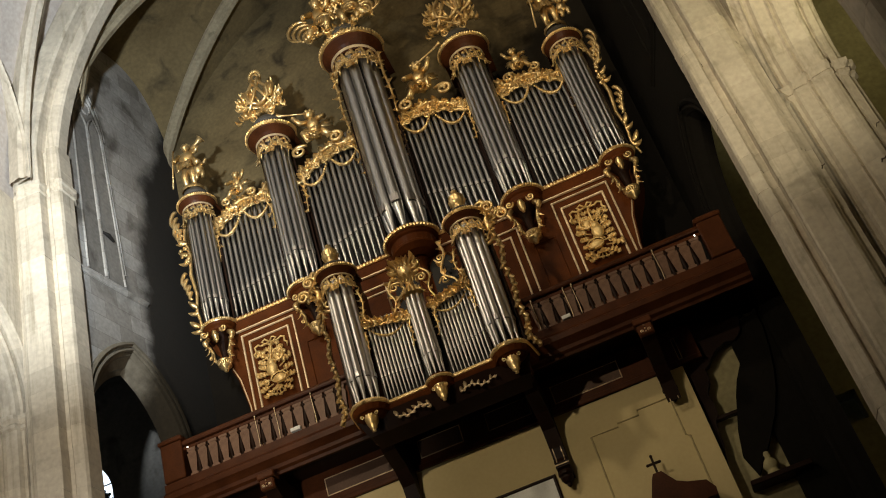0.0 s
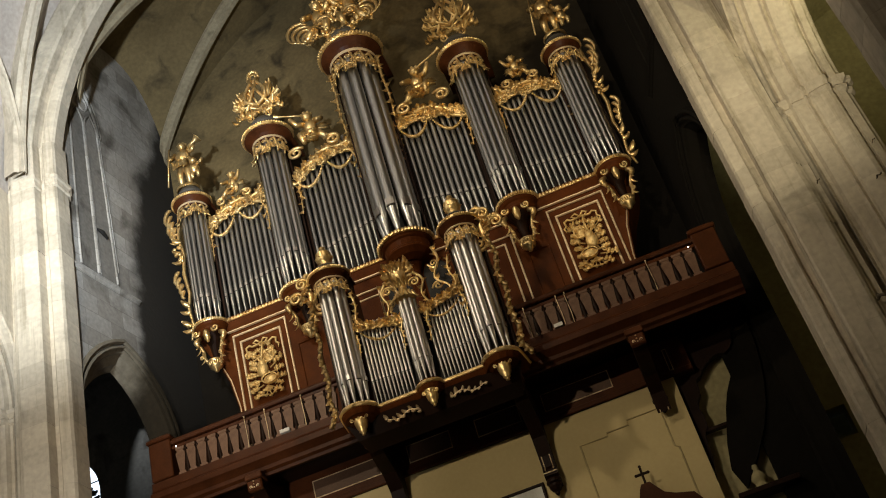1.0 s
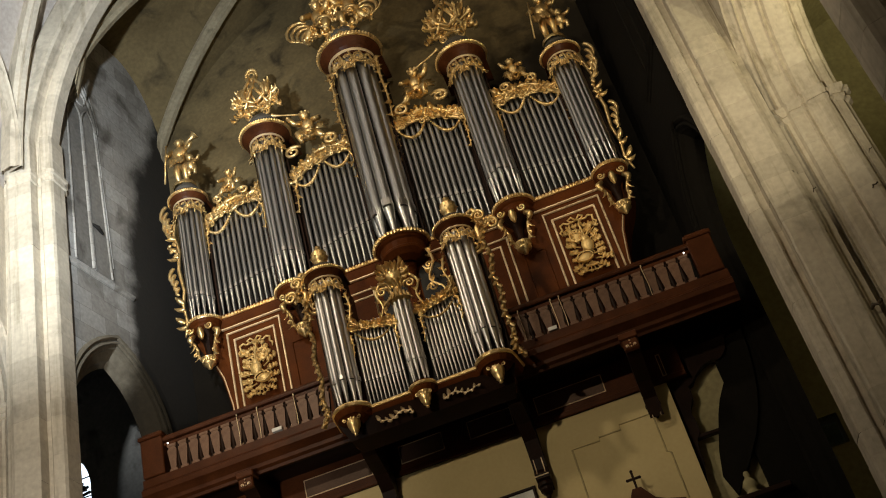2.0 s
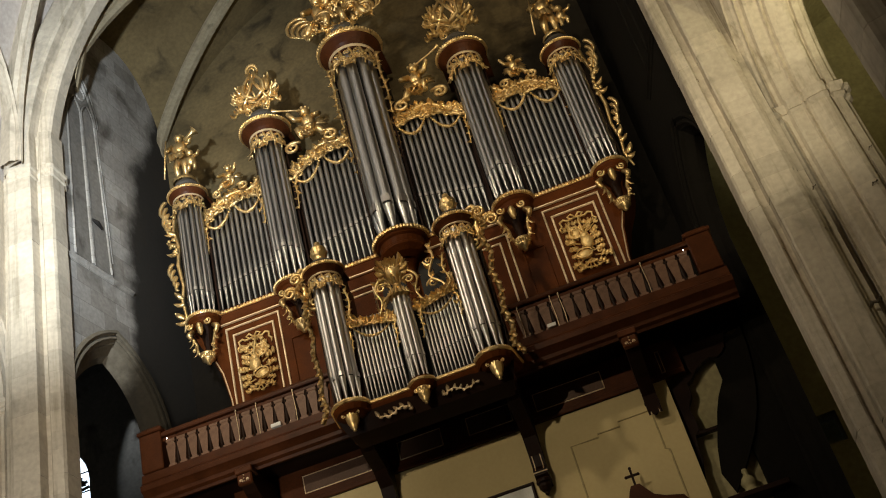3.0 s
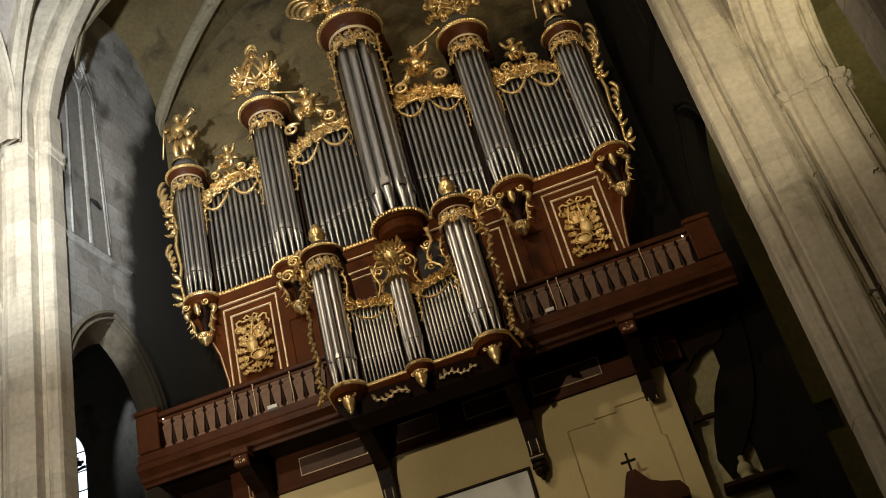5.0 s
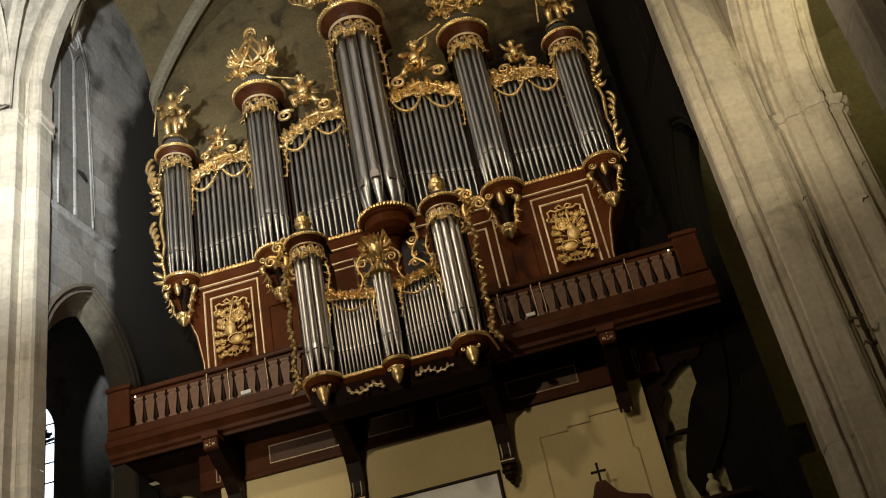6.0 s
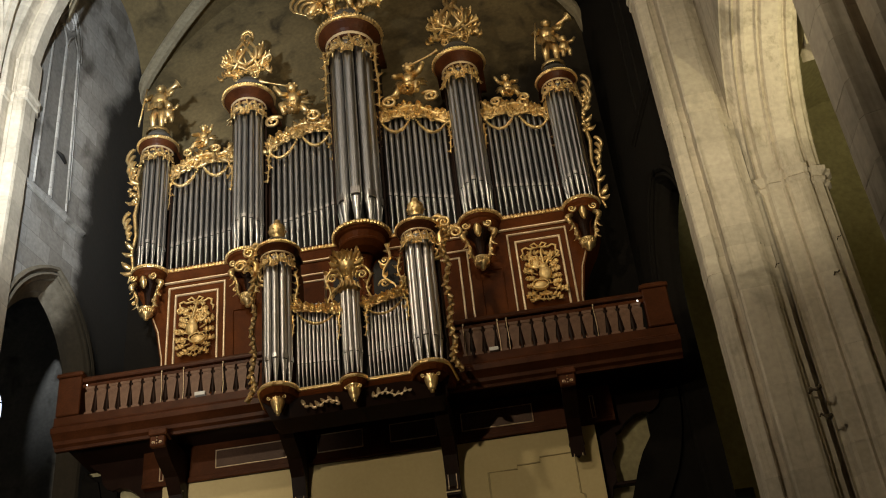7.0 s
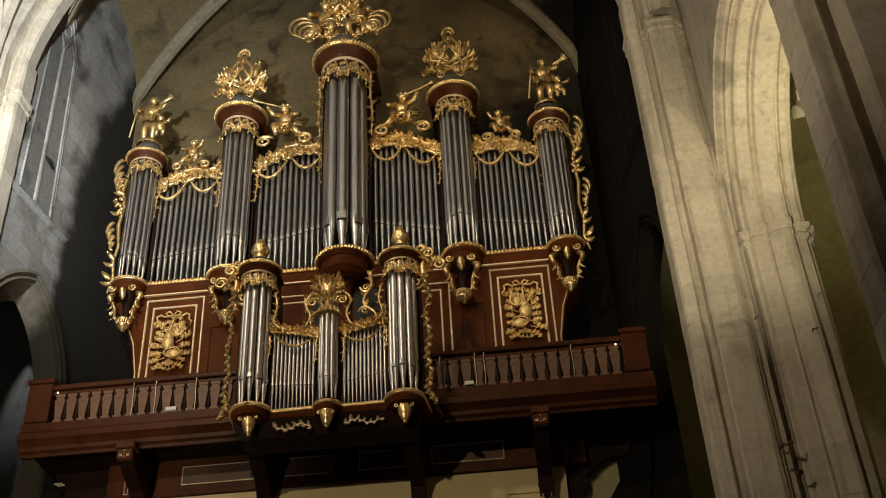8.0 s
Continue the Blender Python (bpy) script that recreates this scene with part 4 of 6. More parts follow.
    lathe(bm, [(rr * 0.86, zr), (rr * 0.84, zr + 0.08 * lift), (rr * 0.62, zr + 0.16 * lift), (rr * 0.6, zr + 0.3 * lift), (rr * 0.66, zr + 0.36 * lift), (rr * 0.58, zr + 0.5 * lift), (rr * 0.5, zr + 0.56 * lift), (0.02, zr + 0.6 * lift)], x, yc, 28)
    part("cap", bm, SLATE, parent, "grey moulded tower cap")


def bracket_carving(parent, x, y, z0, z1, w):
    """Gilded console under a tower: open volutes, leaves and a small pendant."""
    bm = bmesh.new()
    h = z0 - z1
    for a in (-72, 72):
        d = Vector((math.sin(radians(a)), -math.cos(radians(a)), 0))
        c = Vector((x, y, 0))
        arm = [c + d * (w * q) + Vector((0, 0, z0 - e * h)) for q, e in ((0.7, 0.04), (0.95, 0.1), (0.98, 0.2), (0.74, 0.32), (0.6, 0.46), (0.62, 0.6), (0.46, 0.74))]
        tube(bm, arm, [v * h for v in (0.05, 0.065, 0.055, 0.038, 0.034, 0.042, 0.032)], 7)
        p = c + d * (w * 0.98)
        ball(bm, frame_at(p.x, p.y, z0 - 0.14 * h, yaw=a), (0, 0, 0), (0.07 * h, 0.08 * h, 0.09 * h), 8, 6)
        for q in range(4):
            p = c + d * (w * (0.9 - 0.1 * q))
            leaf(bm, frame_at(p.x, p.y - 0.02, z0 - (0.2 + 0.13 * q) * h, turn=180 + (14 if a > 0 else -14) * (-1) ** q, yaw=a * 0.6), 0.2 * h, 0.055 * h, 0.15)
        scroll(bm, frame_at(x + (w * 0.5 if a > 0 else -w * 0.5), y - w * 0.55, z0 - 0.62 * h, turn=(62 if a > 0 else -62)), 0.05 * h, 1.3, 0.34, 1 if a > 0 else -1, 0.4)
    for s in (-1, 1):
        scroll(bm, frame_at(x + s * w * 0.42, y - w * 0.9, z0 - 0.02 * h, turn=180), 0.085 * h, 1.3, 0.32, -s, 0.5)
    leaf(bm, frame_at(x, y - w * 0.95, z0 - 0.04 * h, turn=180), 0.3 * h, 0.09 * h, -0.1)
    lathe(bm, [(w * 0.2, z0 - 0.70 * h), (w * 0.5, z0 - 0.72 * h), (w * 0.54, z0 - 0.75 * h), (w * 0.4, z0 - 0.78 * h), (w * 0.34, z0 - 0.82 * h), (w * 0.44, z0 - 0.85 * h), (w * 0.42, z0 - 0.88 * h), (w * 0.2, z0 - 0.93 * h), (w * 0.14, z1 + 0.01), (0.01, z1 - 0.02)], x, y, 14)
    for q in range(9):
        a = -88 + 22 * q
        leaf(bm, frame_at(x + w * 0.46 * math.sin(radians(a)), y - w * 0.46 * math.cos(radians(a)), z0 - 0.74 * h, turn=180, yaw=a), 0.13 * h, 0.035 * h, -0.1)
    part("bracket_carving", bm, GOLD, parent, "gilded volute console carving", smooth=True)
    bm = bmesh.new()
    lathe(bm, [(w * 0.7, z0), (w * 0.34, z0 - 0.2 * h), (w * 0.22, z0 - 0.5 * h), (w * 0.22, z1 + 0.14 * h)], x, y + 0.1, 14)
    part("bracket_core", bm, DARKWOOD, parent, "tapered dark console")


def pendant_cup(parent, x, y, z0, z1, w):
    """A solid gilded cup that hangs under a small tower, with leaves round its lip."""
    bm = bmesh.new()
    h = z0 - z1
    lathe(bm, [(w * 0.95, z0), (w * 1.05, z0 - 0.05 * h), (w * 0.85, z0 - 0.12 * h), (w * 0.8, z0 - 0.2 * h), (w * 0.86, z0 - 0.3 * h), (w * 0.72, z0 - 0.55 * h), (w * 0.45, z0 - 0.74 * h), (w * 0.5, z0 - 0.78 * h), (w * 0.3, z0 - 0.86 * h), (w * 0.22, z0 - 0.92 * h), (w * 0.26, z0 - 0.97 * h), (0.01, z1)], x, y, 16)
    for q in range(7):
        a = -84 + 28 * q
        px, py = x + w * 0.84 * math.sin(radians(a)), y - w * 0.84 * math.cos(radians(a))
        leaf(bm, frame_at(px, py, z0 - 0.06 * h, turn=180, yaw=a), 0.6 * h, w * 0.28, -0.12)
    for s in (-1, 1):
        scroll(bm, frame_at(x + s * w * 0.7, y - w * 0.6, z0 - 0.1 * h, turn=s * 70), w * 0.28, 1.3, 0.32, s, 0.4)
    part("pendant_carving", bm, GOLD, parent, "solid gilded pendant cup", smooth=True)


def frieze(parent, x0, z0, x1, z1, y, rise=0.25, swags=2, k=1.0):
    """Openwork gilded carving that runs over a pipe flat from (x0, z0) to (x1, z1), with bead swags below."""
    bm = bmesh.new()
    n = 22
    low, high = [], []
    for i in range(n + 1):
        t = i / n
        x = x0 + (x1 - x0) * t
        z = z0 + (z1 - z0) * t + 0.6 * rise * math.sin(math.pi * t) ** 2 + 0.11 * k * abs(math.sin(swags * math.pi * t)) ** 0.7
        low.append((x, y, z))
        top = z0 + (z1 - z0) * t + rise * math.sin(math.pi * t) ** 2 + (0.22 + 0.30 * max(0, (t - 0.72) / 0.28) ** 2 + 0.12 * max(0, (0.16 - t) / 0.16) ** 2) * k
        high.append((x, y - 0.02, max(top, z + 0.09 * k)))
    band = []
    for (ax, ay, az), (bx, by, bz) in zip(low, high):
        band.append([(ax, y + 0.03, az), (ax, y - 0.01, az), (ax, y - 0.035, az * 0.6 + bz * 0.4), (bx, y - 0.01, bz), (bx, y + 0.03, bz)])
    grid(bm, band, close_v=True, cap=True)
    tube(bm, low, 0.045 * k, 6)
    tube(bm, high, 0.036 * k, 6)
    for i in range(1, n, 2):
        p = Vector(low[i])
        sg = 1 if i % 4 == 1 else -1
        scroll(bm, frame_at(p.x, y - 0.03, p.z + 0.02, turn=sg * 30), 0.085 * k, 1.4, 0.3, sg, 0.4)
        q = Vector(high[i])
        leaf(bm, frame_at(q.x, y - 0.02, q.z - 0.04, turn=random.uniform(-45, 45)), random.uniform(0.14, 0.22) * k, 0.075 * k, 0.6)
        leaf(bm, frame_at(p.x, y - 0.02, p.z + 0.16 * k, turn=180 + random.uniform(-50, 50)), 0.2 * k, 0.05 * k, 0.2)
    for i in range(0, n, 2):
        p = Vector(low[i])
        leaf(bm, frame_at(p.x, y - 0.03, p.z + 0.02, turn=random.choice((-1, 1)) * random.uniform(60, 95)), 0.22 * k, 0.085 * k, 0.35)
        leaf(bm, frame_at(p.x, y - 0.01, p.z + 0.1 * k, turn=random.uniform(-70, 70)), 0.17 * k, 0.06 * k, 0.35)
    for e, sg in ((low[0], 1), (low[-1], -1)):
        branch(bm, [(e[0] + sg * 0.02, y - 0.02, e[2] + 0.28 * k), (e[0] + sg * 0.10 * k, y - 0.05, e[2] + 0.05 * k), (e[0] + sg * 0.02, y - 0.02, e[2] - 0.25 * k), (e[0] + sg * 0.12 * k, y - 0.02, e[2] - 0.45 * k)], 0.03 * k, 0.14 * k, 0.045 * k, 2)
    part("frieze_carving", bm, GOLD, parent, "pierced gilded scrollwork over the pipes", smooth=True)
    w = (x1 - x0) / swags
    for q in range(swags):
        a = x0 + w * q + 0.06 * w
        b = x0 + w * (q + 1) - 0.06 * w
        ta, tb = (a - x0) / (x1 - x0), (b - x0) / (x1 - x0)
        za = z0 + (z1 - z0) * ta + 0.6 * rise * math.sin(math.pi * ta) ** 2
        zb = z0 + (z1 - z0) * tb + 0.6 * rise * math.sin(math.pi * tb) ** 2
        bm = bmesh.new()
        garland(bm, (a, y - 0.03, za - 0.02), (b, y - 0.03, zb - 0.02), 0.33 * k, 0.036 * k, 21)
        part("garland", bm, GOLD, parent, "gilded bead swag", smooth=True)
    for x, z in ((x0 + 0.02, z0), (x1 - 0.02, z1)):
        bm = bmesh.new()
        branch(bm, [(x, y - 0.02, z - 0.1 * k), (x + 0.02, y - 0.03, z - 0.4 * k), (x - 0.02, y - 0.02, z - 0.8 * k)], 0.024 * k, 0.11 * k, 0.035 * k, 1, 0.2, 40)
        part("bead_drop", bm, GOLD, parent, "slender gilded leaf drop", smooth=True)


def panel_trophy(parent, x, y, z, s, hand=1):
    """Carved trophy of instruments on a panel, about 1.7 high at s = 1, centred on (x, z)."""
    bm = bmesh.new()
    f = frame_at(x, y, z, size=s)
    for h in (-1, 1):
        # bow and fluttering ribbon
        tube(bm, [f @ Vector(p) for p in ((0, -0.04, 0.76), (h * 0.1, -0.08, 0.86), (h * 0.2, -0.06, 0.82), (h * 0.12, -0.05, 0.74), (0, -0.04, 0.76))], 0.026 * s, 5)
        tube(bm, [f @ Vector(p) for p in ((h * 0.1, -0.03, 0.74), (h * 0.24, -0.06, 0.72), (h * 0.32, -0.03, 0.8), (h * 0.42, -0.05, 0.74), (h * 0.40, -0.03, 0.62), (h * 0.47, -0.05, 0.55), (h * 0.44, -0.02, 0.45))], [0.03 * s] * 6 + [0.012 * s], 5)
        trumpet(bm, f @ frame_at(-h * 0.16, -0.05, -0.3, turn=h * 27), 0.9, 0.02, 0.075)
        # sprigs at the sides
        for q in range(6):
            sprig(bm, f @ frame_at(h * 0.12, -0.03, -0.46 + 0.14 * q, turn=h * (112 - 15 * q + random.uniform(-9, 9))), random.uniform(0.27, 0.42), 0.075, 3)
        for q in range(3):
            leaf(bm, f @ frame_at(h * 0.22, -0.04, -0.3 + 0.2 * q, turn=h * (120 - 20 * q)), 0.2, 0.06, 0.3)
        scroll(bm, f @ frame_at(h * 0.18, -0.06, -0.34, turn=h * 70), 0.075, 1.3, 0.34, h)
        sprig(bm, f @ frame_at(h * 0.05, -0.04, -0.55, turn=h * 128), 0.4, 0.065, 3)
    # two lutes, a tambourine and a drum
    ball(bm, f, (0.06 * hand, -0.1, -0.06), (0.16, 0.09, 0.2), 10, 7)
    ball(bm, f, (0.05 * hand, -0.1, 0.12), (0.11, 0.08, 0.12), 9, 6)
    tube(bm, [f @ Vector(p) for p in ((0.06 * hand, -0.14, 0.1), (0.03, -0.12, 0.56), (0.07, -0.12, 0.68))], 0.028 * s, 6)
    ball(bm, f, (-0.1 * hand, -0.1, -0.4), (0.2, 0.1, 0.13), 10, 6)
    tube(bm, [f @ Vector((-0.1 * hand + 0.2 * math.cos(a), -0.19, -0.4 + 0.13 * math.sin(a))) for a in [k * math.pi / 7 for k in range(15)]], 0.018 * s, 5)
    tube(bm, [f @ Vector((-0.14 * hand + 0.15 * math.cos(a), -0.08, 0.3 + 0.17 * math.sin(a))) for a in [k * math.pi / 7 for k in range(15)]], 0.026 * s, 5)
    ball(bm, f, (-0.14 * hand, -0.05, 0.3), (0.12, 0.03, 0.14), 8, 5)
    for a in (-52, -34, -14, 6, 24, 44, 58):
        sprig(bm, f @ frame_at(0, -0.03, 0.18, turn=a), random.uniform(0.36, 0.52), 0.045, 2)
    for a in (150, 172, 195, 215):
        sprig(bm, f @ frame_at(0, -0.05, -0.5, turn=a), random.uniform(0.26, 0.36), 0.06, 2)
    return part("panel_carving", bm, GILT, parent, "gilded relief of instruments, ribbon and leaves", smooth=True)


def crest_trophy(parent, x, y, z, s, ring=True):
    """Free-standing gilded trophy on a tower: sprays and instruments round a wreath."""
    bm = bmesh.new()
    f = frame_at(x, y, z, size=s) @ Matrix.Diagonal((0.92, 1, 1.1, 1))
    for a, l in ((-100, 0.52), (-80, 0.56), (-58, 0.6), (-38, 0.62), (-20, 0.5), (22, 0.5), (40, 0.64), (60, 0.58), (82, 0.56), (102, 0.5)):
        m = f @ frame_at(0, random.uniform(-0.08, 0.04), 0.3, turn=a + random.uniform(-5, 5))
        tube(bm, [m @ Vector((0, 0, 0)), m @ Vector((0.03, -0.03, 0.5 * l)), m @ Vector((0, -0.05, l * 0.9))], [0.028 * s, 0.024 * s, 0.018 * s], 5)
        for q, b in enumerate((-58, 52, -22, 26, 0)):
            leaf(bm, m @ frame_at(0, -0.04, l * (0.62 + 0.06 * q), turn=b), 0.15, 0.05, 0.2 + 0.1 * (q % 2), 2)
    for h in (-1, 1):
        # crossed batons, lyre arms and horns
        tube(bm, [f @ Vector(p) for p in ((-h * 0.3, -0.12, 0.2), (h * 0.12, -0.14, 0.98))], 0.034 * s, 6)
        tube(bm, [f @ Vector(p) for p in ((0, -0.12, 0.3), (h * 0.24, -0.16, 0.42), (h * 0.25, -0.16, 0.64), (h * 0.1, -0.14, 0.86), (h * 0.05, -0.12, 0.98))], 0.038 * s, 6)
        trumpet(bm, f @ frame_at(-h * 0.04, -0.08, 0.2, turn=h * 62), 0.66, 0.022, 0.08)
        branch(bm, [f @ Vector(p) for p in ((0, -0.1, 0.14), (h * 0.22, -0.14, 0.06), (h * 0.42, -0.1, 0.14), (h * 0.56, -0.06, 0.06))], 0.035 * s, 0.16 * s, 0.06 * s, 1)
        scroll(bm, f @ frame_at(h * 0.08, -0.12, 0.04, turn=h * 60), 0.1, 1.4, 0.3, h)
        leaf(bm, f @ frame_at(h * 0.1, -0.1, 0.2, turn=h * 130), 0.24, 0.08, 0.3)
        # open music book leaves
        m = f @ frame_at(h * 0.12, -0.05, 0.52, turn=h * 24)
        grid(bm, [[m @ Vector((u * h, v, w)) for u, v in ((0, -0.05), (0.1, -0.09), (0.2, -0.06), (0.2, -0.02), (0, -0.01))] for w in (0.0, 0.3)], close_v=True, cap=True)
    if ring:
        for q in range(18):
            a = 2 * math.pi * q / 18
            ball(bm, f, (0.13 * math.cos(a), -0.05, 1.1 + 0.15 * math.sin(a)), (0.042, 0.045, 0.042), 6, 4)
        tube(bm, [f @ Vector((0.07 * math.cos(k * 0.5236), -0.06, 1.08 + 0.08 * math.sin(k * 0.5236))) for k in range(13)], 0.02 * s, 5)
    return part("crest_carving", bm, GOLD, parent, "gilded trophy of instruments, palms and wreath", smooth=True)


# ---- main organ ----
organ = thing("main_organ", (0, 23.6, 13.32), "carved mahogany pipe organ with gilding and tin pipes on the gallery", "pipe organ")
FRONT = 23.0
bm = bmesh.new()
prof = [(5.08, 13.32), (5.1, 14.6), (5.16, 15.4), (5.3, 16.2), (5.5, 16.75), (5.75, 17.2), (5.9, 17.6), (5.92, 17.9)]
pts = [(x, z) for x, z in prof] + [(-x, z) for x, z in reversed(prof)]
a = [bm.verts.new((x, FRONT, z)) for x, z in pts]
b = [bm.verts.new((x, 24.25, z)) for x, z in pts]
bm.faces.new(a)
bm.faces.new(b)
for i in range(len(pts)):
    j = (i + 1) % len(pts)
    bm.faces.new((a[i], a[j], b[j], b[i]))
part("lower_case", bm, WOOD, organ, "varnished mahogany lower case")
# black blocks fill the case so the gaps between pipes look shaded
bm = bmesh.new()
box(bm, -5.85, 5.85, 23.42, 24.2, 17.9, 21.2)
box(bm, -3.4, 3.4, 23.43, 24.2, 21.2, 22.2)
part("back_case", bm, BLACK, organ, "inner case block, black for the shade behind the pipes")

TOWERS = [(s * 5.5, 22.88, 0.43, 0.55, 17.86, 21.2, 22.03, 0.30, 7, 28, 0.066, 18.62) for s in (-1, 1)]
TOWERS += [(s * 2.97, 22.94, 0.50, 0.72, 17.9, 22.25, 23.28, 0.345, 7, 28, 0.077, 18.95) for s in (-1, 1)]
TOWERS += [(0, 22.78, 0.66, 0.93, 17.9, 23.62, 24.87, 0.44, 5, 45, 0.155, 18.85)]
for x, yc, rb, rr, zb, zp, zr, rp, count, step, r, mouth in TOWERS:
    tower(organ, x, yc, rb, rr, zb, zp, zr, rp, count, step, r, TIN, mouth)
for s in (-1, 1):
    bracket_carving(organ, s * 5.48, 22.75, 17.55, 16.45, 0.4)
    bracket_carving(organ, s * 2.9, 22.72, 17.5, 16.35, 0.42)
    # flats
    for i in range(11):
        t = i / 10
        x = s * (3.52 + 1.54 * t)
        organ_pipe(organ, x, 23.12, 17.98, 19.0 - 0.24 * t, 21.72 - 0.5 * t, 0.059, TIN)
    for i in range(11):
        t = i / 10
        x = s * (0.75 + 1.6 * t)
        organ_pipe(organ, x, 23.12, 17.98, 19.28 - 0.4 * t, 22.5 - 0.55 * t, 0.062, TIN)
    # case posts beside the towers
    for x, w, z1 in ((5.17, 0.06, 21.3), (3.43, 0.05, 21.9), (2.44, 0.05, 21.9), (0.66, 0.05, 22.4)):
        bm = bmesh.new()
        box(bm, s * x - w, s * x + w, 23.16, 23.4, 17.95, z1)
        part("post", bm, DARKWOOD, organ, "dark case post")
    # shelf under the flats
    for x0, x1 in ((3.36, 5.14), (0.55, 2.55)):
        bm = bmesh.new()
        lo, hi = (x0, x1) if s > 0 else (-x1, -x0)
        grid(bm, [[(lo, FRONT - g, z), (hi, FRONT - g, z)] for g, z in ((0.0, 17.52), (0.05, 17.56), (0.04, 17.66), (0.08, 17.82), (0.1, 17.85), (0.1, 17.97), (-0.4, 17.985))])
        part("shelf", bm, WOOD, organ, "moulded mahogany pipe shelf")
        bm = bmesh.new()
        n = int((x1 - x0) / 0.085)
        for q in range(n):
            ball(bm, Matrix.Translation((lo + (q + 0.5) * (hi - lo) / n, FRONT - 0.11, 17.9)), (0, 0, 0), (0.046, 0.03, 0.055), 6, 4)
        grid(bm, [[(lo, FRONT - g, z), (hi, FRONT - g, z)] for g, z in ((0.09, 17.84), (0.125, 17.85), (0.125, 17.86), (0.1, 17.865))])
        part("shelf_carving", bm, GOLD, organ, "gilded leaf-carved shelf edge")
        bm = bmesh.new()
        grid(bm, [[(lo + 0.02, FRONT - g, z), (hi - 0.02, FRONT - g, z)] for g, z in ((0.0, 17.53), (0.07, 17.545), (0.07, 17.575), (0.0, 17.59))])
        part("gilded_fillet", bm, PALEGOLD, organ, "thin gilded fillet")
    # front panels
    cx = s * 4.29
    for hw, zt, w in ((0.74, 17.43, 0.05), (0.565, 17.2, 0.055)):
        bm = bmesh.new()
        moulded_frame(bm, cx - hw, cx + hw, 13.6, zt, FRONT, w, 0.04)
        part("panel_frame", bm, PALEGOLD, organ, "pale gilded panel frame")
    for x0, x1, zt in ((1.0, 2.36, 17.0), (1.0, 2.57, 17.2), (2.8, 3.36, 16.5)):
        bm = bmesh.new()
        moulded_frame(bm, min(s * x0, s * x1), max(s * x0, s * x1), 13.6, zt, FRONT, 0.03 if x0 > 2 else 0.05, 0.03)
        part("panel_frame", bm, WOOD if x0 > 2 else PALEGOLD, organ, "narrow panel frame" if x0 > 2 else "pale gilded panel frame")
    bm = bmesh.new()
    tube(bm, [(s * 5.08, FRONT - 0.01, 14.0), (s * 5.12, FRONT - 0.01, 15.4), (s * 5.25, FRONT - 0.01, 16.2), (s * 5.4, FRONT - 0.01, 16.62)], 0.018, 5)
    part("gilded_fillet", bm, PALEGOLD, organ, "thin gilded fillet")
    panel_trophy(organ, cx, FRONT - 0.03, 16.15, 0.98, s)
    # carvings over the flats
    frieze(organ, s * 5.16, 20.9, s * 3.42, 21.2, 22.98, 0.28, 2, 1.25)
    frieze(organ, s * 2.46, 21.3, s * 0.64, 21.7, 22.98, 0.32, 2, 1.3)
    # crests
    if s < 0:
        crest_trophy(organ, s * 2.97, 22.8, 23.9, 1.36)
    else:
        crest_trophy(organ, s * 2.97, 22.8, 23.9, 1.4)
    # leafy side wing: plumes, a flower cluster and leaves on a slim stem
    bm = bmesh.new()
    stem = [(5.93, 22.2), (5.98, 21.6), (6.08, 21.1), (5.98, 20.5), (6.06, 19.9), (5.98, 19.2), (6.06, 18.7), (6.0, 18.2), (6.1, 17.75)]
    tube(bm, [(s * x, 22.95, z) for x, z in stem], [0.07, 0.07, 0.05, 0.05, 0.06, 0.05, 0.05, 0.045, 0.03], 6)
    for x, z, r, n in ((5.96, 21.85, 0.46, 4), (5.98, 21.45, 0.38, 3), (6.0, 19.75, 0.36, 3), (5.98, 19.35, 0.26, 2)):
        for q in range(n):
            rr = r * (1 - 0.16 * q)
            a0 = 0.1 + 0.42 * q
            pts = []
            for i in range(7):
                t = i / 6
                ang = math.pi * (0.62 - 1.05 * t) - a0 * 0.5
                pts.append((s * (x + rr * 0.5 + rr * 0.52 * math.cos(ang) * (0.4 + 0.6 * t)), 22.92 - 0.06 * t, z - 0.17 * q + rr * 0.62 * math.sin(ang)))
            tube(bm, pts, [0.03, 0.055, 0.062, 0.058, 0.05, 0.036, 0.014], 6)
    for q in range(10):
        ball(bm, Matrix.Translation((s * (6.08 + random.uniform(-0.12, 0.14)), 22.88, 20.55 + random.uniform(-0.32, 0.32))), (0, 0, 0), (0.06, 0.05, 0.06), 6, 4)
    for x, z, a in ((6.0, 20.9, 60), (6.05, 20.3, 110), (6.0, 20.55, 80), (6.02, 18.75, 40), (6.0, 18.6, 95), (6.05, 18.15, 50), (6.02, 18.05, 110), (6.06, 21.0, 120)):
        leaf(bm, frame_at(s * x, 22.9, z, turn=s * a), 0.3, 0.09, 0.3)
    part("wing_carving", bm, GOLD, organ, "gilded leafy side wing", smooth=True)
    tube_bm = bmesh.new()
    branch(tube_bm, [(s * 0.74, 22.62, 24.3), (s * 0.70, 22.68, 23.6), (s * 0.74, 22.72, 22.9), (s * 0.70, 22.8, 22.1)], 0.05, 0.27, 0.1, 1, 0.3, 32)
    part("side_carving", tube_bm, GOLD, organ, "slender gilded leaf drop", smooth=True)

